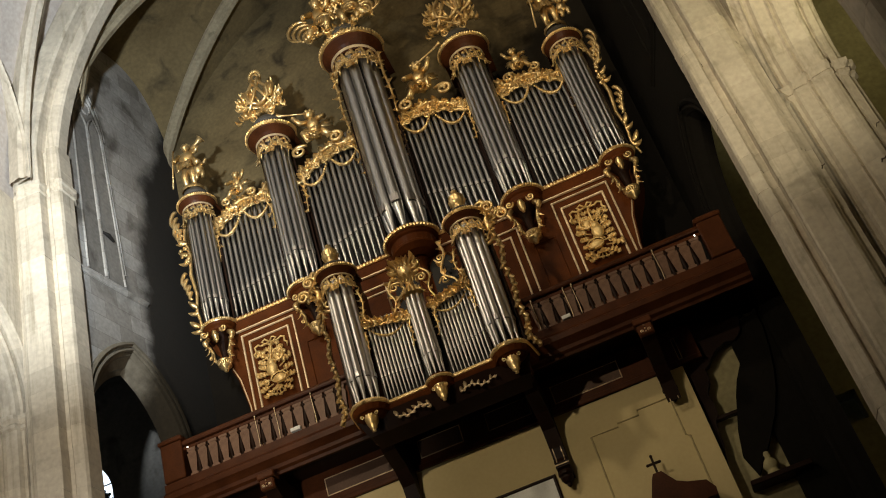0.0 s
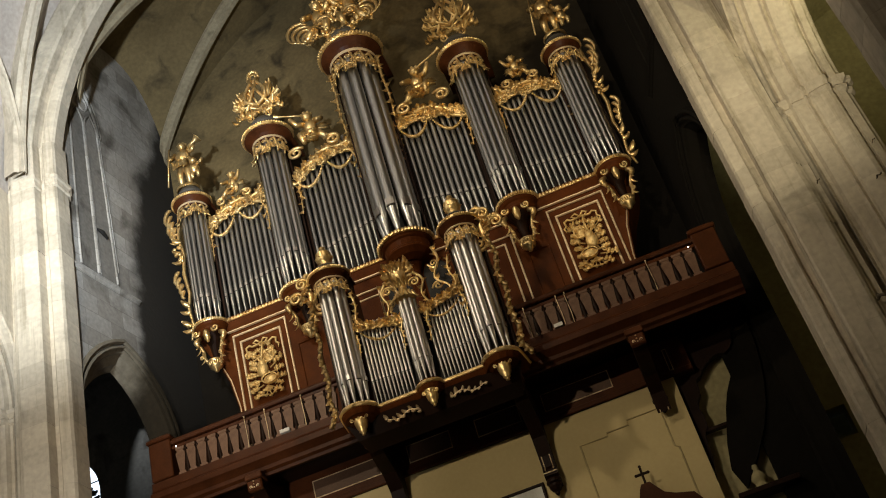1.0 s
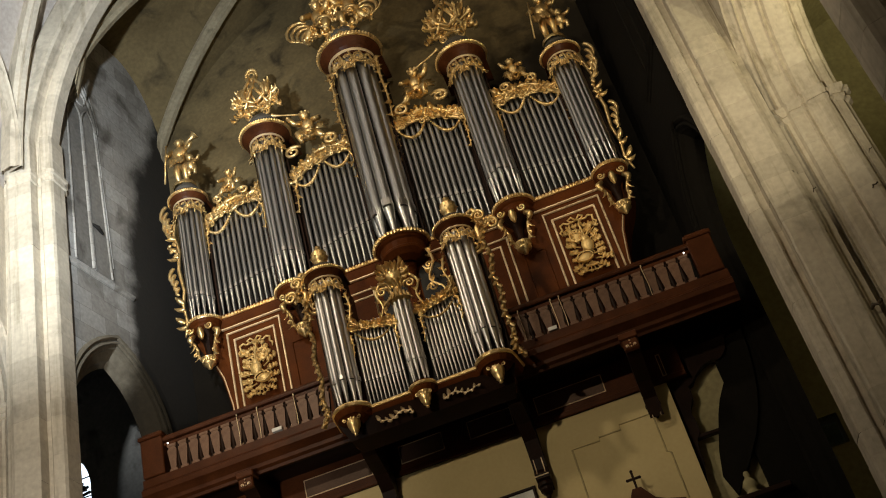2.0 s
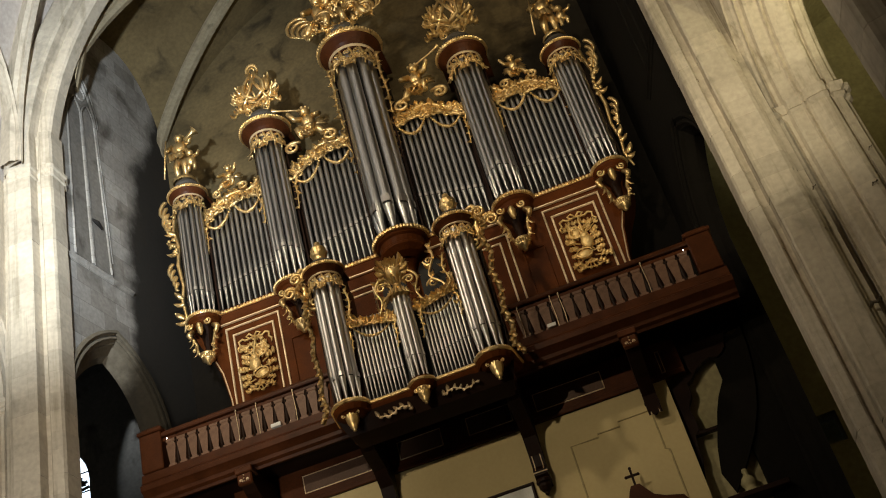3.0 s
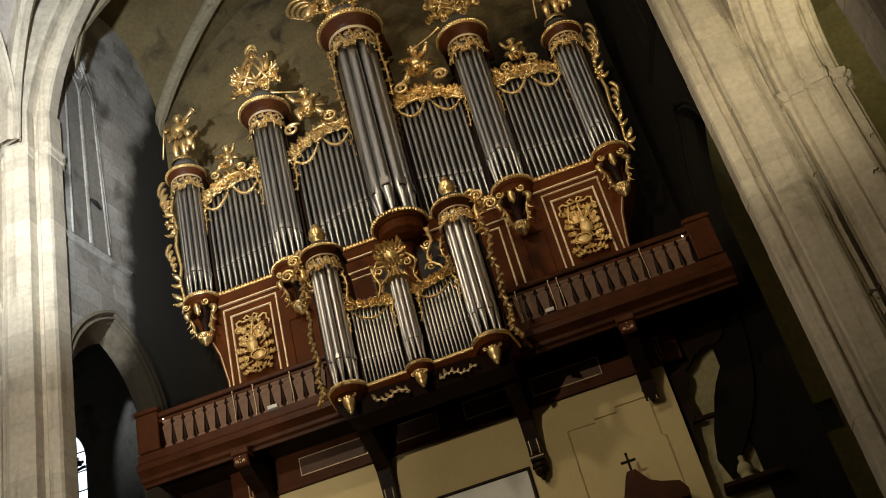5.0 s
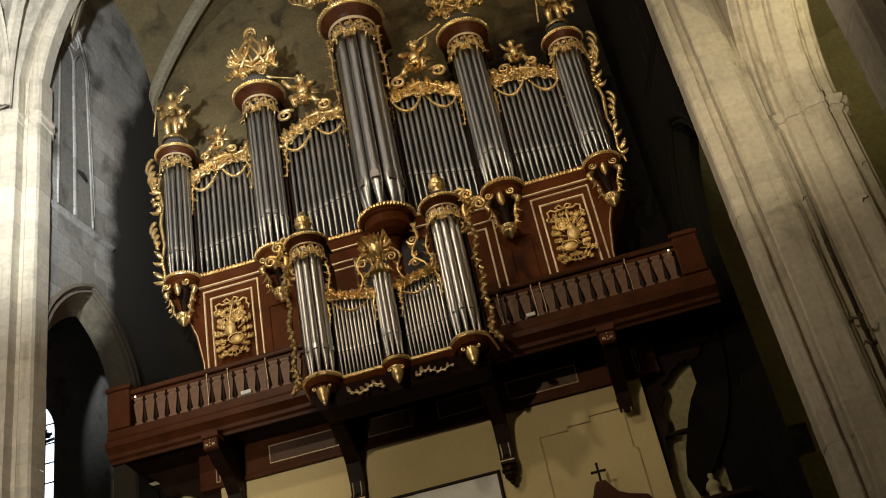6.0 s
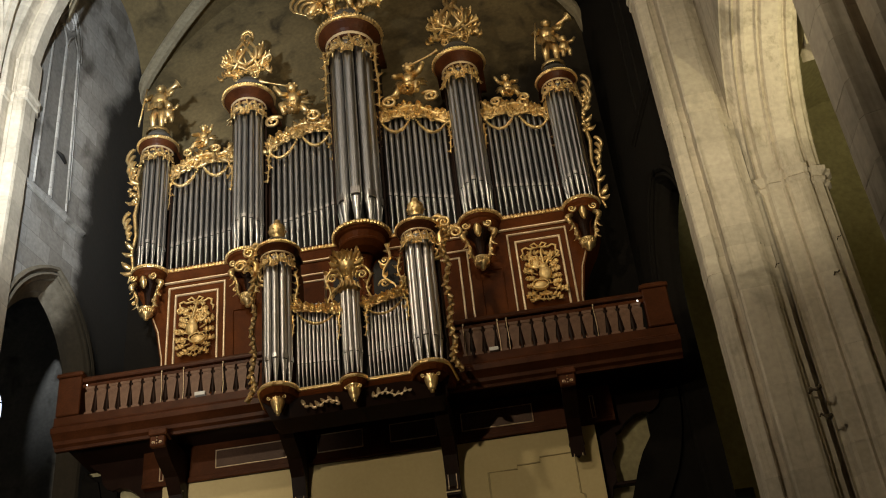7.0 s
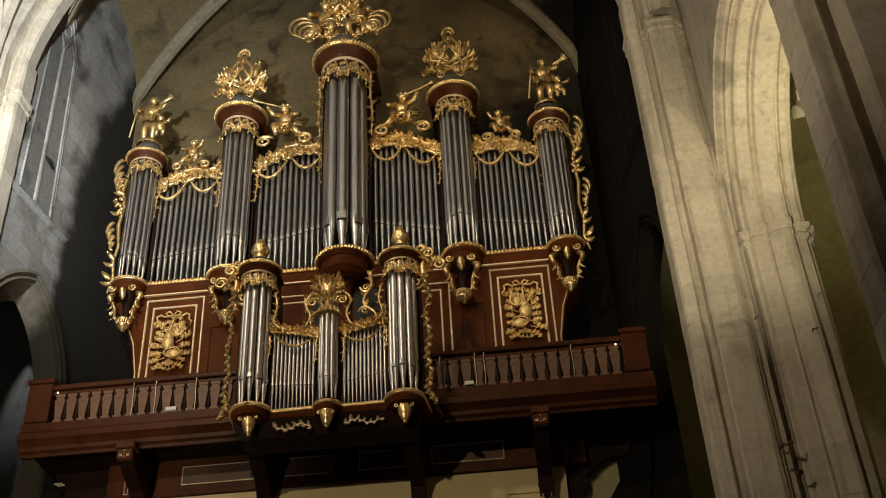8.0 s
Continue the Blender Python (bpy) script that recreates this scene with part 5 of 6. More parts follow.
# console under the centre tower, with openwork
bm = bmesh.new()
lathe(bm, [(0.62, 17.6), (0.55, 17.5), (0.3, 17.38), (0.16, 17.1), (0.12, 16.6), (0.12, 15.9), (0.08, 15.5)], 0, 22.9, 18)
part("bracket_core", bm, WOOD, organ, "tapered mahogany console")
# two black blocks on the solid case front paint the dark of openings
for s in (-1, 1):
    bm = bmesh.new()
    line = outline(s * 0.5, 0.32, 15.5, 17.0, 0.34, 8)
    rim = [bm.verts.new((u, FRONT - 0.006, z)) for u, z in line]
    deep = [bm.verts.new((u, FRONT + 0.3, z)) for u, z in line]
    bm.faces.new(rim)
    bm.faces.new(deep)
    for i in range(len(line)):
        bm.faces.new((rim[i], rim[(i + 1) % len(line)], deep[(i + 1) % len(line)], deep[i]))
    part("dark_opening", bm, BLACK, organ, "black arched block painted as an opening beside the console")
bm = bmesh.new()
for s in (-1, 1):
    branch(bm, [(s * 0.6, 22.6, 17.45), (s * 0.7, 22.5, 17.0), (s * 0.5, 22.5, 16.5), (s * 0.8, 22.45, 16.1), (s * 0.5, 22.6, 15.8)], 0.04, 0.24, 0.07, 2)
    scroll(bm, frame_at(s * 0.4, 22.6, 17.0, turn=s * 150), 0.12, 1.4, 0.24, -s)
    scroll(bm, frame_at(s * 0.35, 22.6, 16.3, turn=s * 30), 0.13, 1.4, 0.24, s)
part("bracket_carving", bm, GOLD, organ, "gilded openwork console")
# crowning trophy of the centre tower
bm = bmesh.new()
f = frame_at(0, 22.6, 25.5, size=1.5)
for s in (-1, 1):
    plume(bm, f @ frame_at(s * 0.46 - 0.08, -0.1, 0.42), 0.5, 4, s)
    trumpet(bm, f @ frame_at(-s * 0.06, -0.12, 0.5, turn=s * 26), 0.85, 0.028, 0.1)
    scroll(bm, f @ frame_at(s * 0.1, -0.16, 0.3, turn=s * 12), 0.17, 1.5, 0.28, s)
    scroll(bm, f @ frame_at(s * 0.5, -0.16, 0.06, turn=s * 60), 0.13, 1.5, 0.3, -s)
    branch(bm, [f @ Vector(p) for p in ((0, -0.14, 0.06), (s * 0.25, -0.2, 0.0), (s * 0.5, -0.16, 0.1), (s * 0.66, -0.1, 0.02))], 0.06, 0.26, 0.09, 1)
    branch(bm, [f @ Vector(p) for p in ((s * 0.06, -0.1, 0.4), (s * 0.2, -0.12, 0.75), (s * 0.1, -0.1, 1.05), (s * 0.26, -0.08, 1.3))], 0.05, 0.24, 0.08, 2)
    leaf(bm, f @ frame_at(s * 0.22, -0.22, -0.02, turn=180 - s * 14), 0.24, 0.08, 0.1)
leaf(bm, f @ frame_at(0, -0.24, 0.02, turn=180), 0.28, 0.1, 0.1)
fan(bm, f @ frame_at(0, -0.05, 0.75), 7, -75, 75, 0.3, 0.5, 0.085)
for q in range(14):
    a = 2 * math.pi * q / 14
    ball(bm, f, (0.15 * math.cos(a), -0.14, 0.55 + 0.2 * math.sin(a)), (0.05, 0.05, 0.05), 6, 4)
part("crest_carving", bm, GOLD, organ, "gilded crowning trophy with horns and leaves", smooth=True)

# ---- positive organ on the gallery front ----
pos = thing("positive_organ", (0, 21.0, 12.1), "small mahogany organ with bright tin pipes on the gallery front", "pipe organ")
PF = 20.72
bm = bmesh.new()
box(bm, -1.95, 1.95, PF + 0.22, 21.42, 12.7, 14.4)
box(bm, -1.95, -1.2, PF + 0.22, 21.42, 14.4, 16.0)
box(bm, 1.2, 1.95, PF + 0.22, 21.42, 14.4, 16.0)
part("case", bm, WOOD, pos, "varnished mahogany case")
# the board's black paints the shade behind the small pipes
bm = bmesh.new()
box(bm, -1.3, 1.3, PF + 0.18, PF + 0.215, 12.86, 14.75)
part("back_board", bm, BLACK, pos, "board painted black for the shade behind the pipes")
tower(pos, -1.62, 20.74, 0.37, 0.50, 12.86, 15.72, 16.42, 0.255, 5, 38, 0.076, TINNEW, 13.5, True)
tower(pos, 1.62, 20.74, 0.37, 0.50, 12.86, 15.72, 16.42, 0.255, 5, 38, 0.076, TINNEW, 13.5, True)
for i in range(5):
    a = (i - 2) * 40
    organ_pipe(pos, 0.165 * math.sin(radians(a)), 20.7 - 0.165 * math.cos(radians(a)), 12.9, 13.42, 15.1, 0.052, TINNEW, a)
bm = bmesh.new()
lathe(bm, [(0.24, 12.9), (0.28, 12.88), (0.24, 12.8), (0.2, 12.7), (0.15, 12.6), (0.05, 12.5)], 0, 20.72, 20)
part("tower_base", bm, WOOD, pos, "rounded mahogany tower base")
bm = bmesh.new()
lathe(bm, [(0.14, 14.95), (0.22, 14.98), (0.25, 15.06), (0.17, 15.16), (0.1, 15.3), (0.1, 15.42), (0.2, 15.55), (0.24, 15.7), (0.2, 15.84), (0.12, 15.92), (0.15, 15.98), (0.02, 16.05)], 0, 20.66, 18)
for q in range(9):
    a = -88 + 22 * q
    leaf(bm, frame_at(0.24 * math.sin(radians(a)), 20.66 - 0.24 * math.cos(radians(a)), 15.15, turn=180, yaw=a), 0.26, 0.045, 0.2)
    leaf(bm, frame_at(0.2 * math.sin(radians(a)), 20.66 - 0.2 * math.cos(radians(a)), 15.28, yaw=a), 0.26, 0.045, 0.5)
    leaf(bm, frame_at(0.24 * math.sin(radians(a)), 20.66 - 0.24 * math.cos(radians(a)), 15.68, yaw=a), 0.24, 0.045, 0.45)
for s in (-1, 1):
    scroll(bm, frame_at(s * 0.2, 20.5, 15.34, turn=s * 62), 0.11, 1.3, 0.26, s)
    scroll(bm, frame_at(s * 0.18, 20.5, 15.62, turn=s * 104), 0.1, 1.3, 0.26, -s)
    for q in range(4):
        leaf(bm, frame_at(s * 0.2, 20.48, 15.5 + 0.1 * q, turn=s * (110 - 28 * q)), 0.24, 0.065, 0.35)
    branch(bm, [(s * 0.3, 20.55, 15.6), (s * 0.5, 20.6, 15.35), (s * 0.4, 20.6, 15.0), (s * 0.52, 20.62, 14.7)], 0.04, 0.2, 0.06, 2)
fan(bm, frame_at(0, 20.46, 15.78), 7, -72, 72, 0.2, 0.27, 0.055, 0.35)
part("centre_crest", bm, GOLD, pos, "gilded urn crest with foliage", smooth=True)
for s in (-1, 1):
    for i in range(11):
        t = i / 10
        organ_pipe(pos, s * (0.335 + 0.87 * t), PF + 0.08, 12.9, 13.4 + 0.16 * t * (1 if s > 0 else 0.3), 14.85 + 0.1 * t, 0.033, TINNEW)
    frieze(pos, s * 0.3, 14.5, s * 1.27, 14.72, PF - 0.02, -0.06, 1, 0.85)
    pendant_cup(pos, s * 1.62, 20.6, 12.66, 12.22, 0.175)
    # finials
    bm = bmesh.new()
    lathe(bm, [(0.19, 16.66), (0.17, 16.72), (0.09, 16.76), (0.16, 16.84), (0.21, 16.95), (0.17, 17.04), (0.19, 17.07), (0.11, 17.16), (0.07, 17.22), (0.08, 17.26), (0.01, 17.32)], s * 1.62, 20.72, 14)
    for q in range(7):
        leaf(bm, frame_at(s * 1.62 + 0.1 * math.cos(q * 0.9), 20.72 + 0.1 * math.sin(q * 0.9), 16.8, yaw=math.degrees(q * 0.9) + 90), 0.2, 0.065, 0.4)
    part("finial", bm, GOLD, pos, "gilded urn finial", smooth=True)
    # wings
    bm = bmesh.new()
    zig = [(2.1, 16.35), (2.3, 16.1), (2.12, 15.75), (2.24, 15.3), (2.12, 14.8), (2.2, 14.3), (2.12, 13.8), (2.2, 13.3), (2.12, 12.95), (2.28, 12.65)]
    tube(bm, [(s * x, 20.66, z) for x, z in zig], 0.05, 6)
    for q in range(44):
        t = q / 44 * (len(zig) - 1)
        a, fr = int(t), t - int(t)
        px = zig[a][0] * (1 - fr) + zig[a + 1][0] * fr
        pz = zig[a][1] * (1 - fr) + zig[a + 1][1] * fr
        sg = 1 if q % 2 else -1
        leaf(bm, frame_at(s * (px - 0.02 * sg), 20.61, pz + 0.08, turn=180 - s * sg * random.uniform(12, 34)), 0.22, 0.06, 0.14, 3)
    tube(bm, [(s * x, 20.68, z) for x, z in ((1.98, 16.62), (2.12, 16.66), (2.24, 16.52), (2.22, 16.3), (2.1, 16.1), (2.12, 15.85), (2.2, 15.6))], [0.04, 0.07, 0.085, 0.085, 0.08, 0.07, 0.03], 8)
    scroll(bm, frame_at(s * 2.3, 20.7, 16.0), 0.17, 1.5, 0.3, s)
    scroll(bm, frame_at(s * 2.05, 20.6, 16.4, turn=s * 40), 0.15, 1.4, 0.3, s)
    scroll(bm, frame_at(s * 2.12, 20.75, 15.85, turn=180), 0.18, 1.4, 0.3, s)
    part("wing_carving", bm, GOLD, pos, "gilded leafy side wing", smooth=True)
    bm = bmesh.new()
    branch(bm, [(s * 1.2, 20.6, 15.7), (s * 1.12, 20.55, 15.3), (s * 1.2, 20.6, 14.95), (s * 1.05, 20.6, 14.75)], 0.03, 0.17, 0.05, 1)
    part("side_carving", bm, GOLD, pos, "slender gilded leaf drop", smooth=True)
    bm = bmesh.new()
    branch(bm, [(s * 0.35, 20.8, 12.42), (s * 0.6, 20.78, 12.5), (s * 0.85, 20.8, 12.4), (s * 1.15, 20.78, 12.48)], 0.018, 0.13, 0.04, 1, 0.3, 50)
    part("leaf_spray", bm, PALEGOLD, pos, "pale gilded leaf spray", smooth=True)
pendant_cup(pos, 0, 20.6, 12.64, 12.27, 0.155)
# base moulding that follows the towers in plan
plan = [(-2.1, 21.3)]
for cxx, r in ((-1.62, 0.42), (0, 0.29), (1.62, 0.42)):
    if cxx > -1.6:
        plan.append((cxx - r, PF - 0.02))
    for q in range(9):
        a = math.pi + math.pi * q / 8
        plan.append((cxx + r * math.cos(a), 20.72 + r * math.sin(a)))
    if cxx < 1.6:
        plan.append((cxx + r, PF - 0.02))
plan.append((2.1, 21.3))
clean = [plan[0]]
for p in plan[1:]:
    if (Vector(p) - Vector(clean[-1])).length > 0.03:
        clean.append(p)
bm = bmesh.new()
plan_moulding(bm, clean, [(-0.3, 12.62), (-0.06, 12.64), (-0.02, 12.7), (0.0, 12.74), (0.0, 12.84), (-0.12, 12.87), (-0.4, 12.87)])
part("base_moulding", bm, WOOD, pos, "curved mahogany base moulding")
bm = bmesh.new()
plan_moulding(bm, clean, [(0.0, 12.76), (0.035, 12.77), (0.045, 12.80), (0.03, 12.835), (0.0, 12.84)])
part("base_rim", bm, GOLD, pos, "gilded carved rim")
bm = bmesh.new()
grid(bm, [[(-2.0, 20.75, 12.66), (2.0, 20.75, 12.66)], [(-1.85, 20.95, 12.3), (1.85, 20.95, 12.3)], [(-1.75, 21.35, 12.15), (1.75, 21.35, 12.15)], [(-1.75, 21.42, 12.66), (1.75, 21.42, 12.66)]], close_u=True)
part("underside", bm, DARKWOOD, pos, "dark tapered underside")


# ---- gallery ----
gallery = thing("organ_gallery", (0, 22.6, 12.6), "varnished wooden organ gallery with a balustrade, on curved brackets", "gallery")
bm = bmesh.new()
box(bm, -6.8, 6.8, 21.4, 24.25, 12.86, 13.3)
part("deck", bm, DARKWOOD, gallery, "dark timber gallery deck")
bm = bmesh.new()
sec = [(21.62, 12.62), (21.52, 12.62), (21.50, 12.68), (21.42, 12.72), (21.40, 12.80), (21.30, 12.88), (21.24, 12.92), (21.22, 13.04), (21.28, 13.08), (21.30, 13.10), (21.34, 13.16), (21.34, 13.34), (21.56, 13.36), (21.58, 12.62)]
grid(bm, [[(x, y, z) for y, z in sec] for x in (-6.86, 6.86)], close_v=True, cap=True)
part("cornice", bm, RAILWOOD, gallery, "moulded oak gallery cornice")
for s in (-1, 1):
    lo, hi = (2.15, 6.3) if s > 0 else (-6.3, -2.15)
    bm = bmesh.new()
    sec = [(21.36, 14.16), (21.34, 14.19), (21.34, 14.23), (21.37, 14.28), (21.53, 14.28), (21.56, 14.23), (21.56, 14.19), (21.53, 14.16)]
    grid(bm, [[(x, y, z) for y, z in sec] for x in (lo, hi)], close_v=True, cap=True)
    part("handrail", bm, RAILWOOD, gallery, "rounded oak handrail")
    bm = bmesh.new()
    box(bm, lo, hi, 21.39, 21.51, 14.04, 14.12, 0.01)
    part("top_rail", bm, RAILWOOD, gallery, "oak top rail")
    bm = bmesh.new()
    box(bm, s * 6.56 - 0.27, s * 6.56 + 0.27, 21.3, 21.66, 13.36, 14.3, 0.02)
    box(bm, s * 6.56 - 0.31, s * 6.56 + 0.31, 21.26, 21.7, 14.302, 14.4, 0.02)
    box(bm, s * 6.56 - 0.24, s * 6.56 + 0.24, 21.33, 21.64, 14.402, 14.46, 0.02)
    part("end_post", bm, RAILWOOD, gallery, "square oak end post")
bm = bmesh.new()
rows = []
for z, w, d in ((0, 0.085, 0.06), (0.06, 0.085, 0.06), (0.07, 0.055, 0.05), (0.12, 0.06, 0.05), (0.5, 0.1, 0.06), (0.56, 0.1, 0.06), (0.57, 0.075, 0.05), (0.62, 0.075, 0.05), (0.63, 0.095, 0.06), (0.69, 0.095, 0.06)):
    rows.append([(-w * 1.12, -d, z), (w * 1.12, -d, z), (w * 1.12, d, z), (-w * 1.12, d, z)])
grid(bm, rows, close_v=True, cap=True)
baluster = mesh_of("baluster", bm, SPINDLE)
for s in (-1, 1):
    for i in range(15):
        piece("baluster", baluster, (s * (2.36 + 0.268 * i), 21.45, 13.352), gallery)
bm = bmesh.new()
lathe(bm, [(0.035, 0.0), (0.05, 0.02), (0.05, 0.05), (0.03, 0.08), (0.05, 0.14), (0.062, 0.2), (0.05, 0.32), (0.032, 0.46), (0.026, 0.56), (0.042, 0.59), (0.042, 0.62), (0.026, 0.65), (0.045, 0.74), (0.03, 0.81)], 0, 0, 10)
spindle = mesh_of("turned_baluster", bm, DARKWOOD, True)
for s in (-1, 1):
    for i in range(14):
        piece("turned_baluster", spindle, (s * (2.494 + 0.268 * i), 21.45, 13.352), gallery, "dark turned baluster between the flat ones")
# curved brackets under the gallery
for x, zb in ((-4.4, 11.45), (-1.66, 10.55), (1.66, 10.55), (4.38, 11.45)):
    bm = bmesh.new()
    line = [(21.2, 12.62), (21.18, 12.45), (21.22, 12.3), (21.34, 12.24), (21.5, 12.12), (21.75, 12.02), (22.1, 11.9), (22.38, 11.6), (22.5, 11.2), (22.52, zb + 0.4), (22.44, zb + 0.3), (22.44, zb + 0.18), (22.54, zb + 0.1), (22.66, zb), (22.74, zb - 0.04), (22.74, 12.62)]
    for w in (0.15,):
        a = [bm.verts.new((x - w, y, z)) for y, z in line]
        b = [bm.verts.new((x + w, y, z)) for y, z in line]
        bm.faces.new(a)
        bm.faces.new(b)
        for i in range(len(line)):
            j = (i + 1) % len(line)
            bm.faces.new((a[i], a[j], b[j], b[i]))
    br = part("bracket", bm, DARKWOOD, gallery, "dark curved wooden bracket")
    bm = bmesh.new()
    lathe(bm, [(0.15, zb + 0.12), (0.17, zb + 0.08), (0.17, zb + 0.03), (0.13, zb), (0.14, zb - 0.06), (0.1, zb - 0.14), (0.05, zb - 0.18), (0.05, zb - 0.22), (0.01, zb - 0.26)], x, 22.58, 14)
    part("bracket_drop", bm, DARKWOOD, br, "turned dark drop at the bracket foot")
    bm = bmesh.new()
    box(bm, x - 0.2, x + 0.2, 21.14, 21.5, 12.48, 12.63, 0.02)
    box(bm, x - 0.17, x + 0.17, 21.16, 21.3, 12.22, 12.475, 0.03)
    part("bracket_cap", bm, RAILWOOD, br, "moulded bracket cap")
    bm = bmesh.new()
    for e in (-1, 1):
        tube(bm, [(x + e * 0.09, y - 0.012, z) for y, z in line[8:11]], 0.012, 5)
        scroll(bm, frame_at(x + e * 0.05, 21.15, 12.28), 0.035, 1.2, 0.25, e)
        for q in range(3):
            ball(bm, Matrix.Translation((x, 21.14, 12.28 + 0.07 * q)), (0, 0, 0), (0.02, 0.015, 0.02), 6, 4)
    tube(bm, [(x - 0.16, 22.43, zb + 0.24), (x + 0.16, 22.43, zb + 0.24)], 0.016, 5)
    part("gilding", bm, PALEGOLD, br, "worn gilded lines")
# wooden frieze under the deck, with gilt-lined panels
bm = bmesh.new()
box(bm, -5.3, 5.3, 22.72, 22.9, 12.0, 12.858)
box(bm, -5.3, 5.3, 22.66, 22.72, 11.98, 12.1, 0.015)
part("frieze_board", bm, RAILWOOD, gallery, "dark walnut frieze board")
for x0, x1 in ((-3.62, -1.98), (-1.3, -0.25), (0.35, 1.4), (1.95, 3.55)):
    bm = bmesh.new()
    moulded_frame(bm, x0, x1, 12.24, 12.68, 22.718, 0.025, 0.02)
    for xx in (x0 + 0.08, x1 - 0.08):
        for zz in (12.32, 12.6):
            moulded_frame(bm, xx - 0.035, xx + 0.035, zz - 0.035, zz + 0.035, 22.718, 0.012, 0.016)
    fr = part("panel_frame", bm, PALEGOLD, gallery, "worn gilded panel frame")
    bm = bmesh.new()
    box(bm, x0 + 0.026, x1 - 0.026, 22.70, 22.719, 12.268, 12.652)
    part("panel", bm, PANELWOOD, fr, "flat brown wooden panel, lightened like a reflection")
for s in (-1, 1):
    bm = bmesh.new()
    moulded_frame(bm, s * 4.86 - 0.05, s * 4.86 + 0.05, 12.12, 12.66, 22.718, 0.022, 0.02)
    part("panel_frame", bm, PALEGOLD, gallery, "narrow worn gilded frame")
# scrolled end brackets below the deck, beside the cream wall
for s in (-1, 1):
    bm = bmesh.new()
    edge = [(4.84, 12.85), (6.66, 12.85), (6.5, 12.7), (6.4, 12.66), (6.34, 12.5), (6.3, 12.34), (6.2, 12.22), (6.07, 12.15), (5.9, 12.2), (5.7, 12.14), (5.5, 12.0), (5.36, 11.84), (5.24, 11.78), (5.26, 11.66), (5.24, 11.5), (5.12, 11.32), (5.08, 11.18), (5.12, 11.0), (5.1, 10.7), (5.0, 10.6), (4.96, 10.4), (4.95, 10.1), (4.88, 9.8), (4.84, 9.5)]
    a = [bm.verts.new((s * x, 22.9, z)) for x, z in edge]
    b = [bm.verts.new((s * x, 23.1, z)) for x, z in edge]
    bm.faces.new(a)
    bm.faces.new(b)
    for i in range(len(edge)):
        j = (i + 1) % len(edge)
        bm.faces.new((a[i], a[j], b[j], b[i]))
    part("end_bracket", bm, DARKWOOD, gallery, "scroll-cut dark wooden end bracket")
    # curved brace at the gallery end; its black colour paints in the unlit silhouette
    bm = bmesh.new()
    inner = [(6.42, 12.4), (6.33, 12.02), (6.02, 11.67), (5.75, 11.26), (5.6, 10.95), (5.47, 10.6), (5.32, 10.2), (5.2, 9.7)]
    outer = [(6.78, 12.7), (6.76, 12.2), (6.68, 11.7), (6.56, 11.2), (6.4, 10.75), (6.15, 10.25), (5.8, 9.75), (5.35, 9.2)]
    rows = [[(s * x, y, z) for x, z in line] for line, y in ((inner, 22.9), (outer, 22.9), (outer, 23.1), (inner, 23.1))]
    grid(bm, rows, close_u=True)
    part("brace", bm, PAINTED_SHADE, gallery, "curved timber brace, painted black as a silhouette")
    bm = bmesh.new()
    box(bm, min(s * 5.0, s * 5.6), max(s * 5.0, s * 5.6), 22.92, 23.08, 10.6, 10.68, 0.01)
    part("tie_bar", bm, DARKWOOD, gallery, "short dark tie bar")

# small things on the gallery
for s in (-1, 1):
    bm = bmesh.new()
    lathe(bm, [(0.004, 14.03), (0.014, 14.034), (0.016, 14.05), (0.008, 14.066), (0.002, 14.07)], s * 6.16, 21.325, 10)
    lamp = tagged(part("gallery_lamp", bm, LED), "tiny lit lamp on the gallery post", "lamp", group="gallery lamps")
for x, w, z in ((-3.55, 0.12, 13.42), (2.95, 0.1, 13.42)):
    bm = bmesh.new()
    box(bm, x - w, x + w, 21.3, 21.42, z - 0.055, z + 0.035, 0.008)
    tagged(part("paper_notice", bm, WHITE), "small white card lying against the balustrade", "card")
for x in (-4.45, -3.95, -3.05, 2.34, 3.1, 3.3, 5.2):
    bm = bmesh.new()
    tube(bm, [(x, 21.36, 13.36), (x + 0.01, 21.355, 13.6), (x - 0.01, 21.36, 14.1)], 0.009, 6)
    ball(bm, Matrix.Translation((x, 21.35, 14.12)), (0, 0, 0), (0.02, 0.02, 0.03), 6, 4)
    tagged(part("microphone_stand", bm, PALEGOLD), "thin pale metal rod against the balustrade", "stand", group="rods on the gallery")

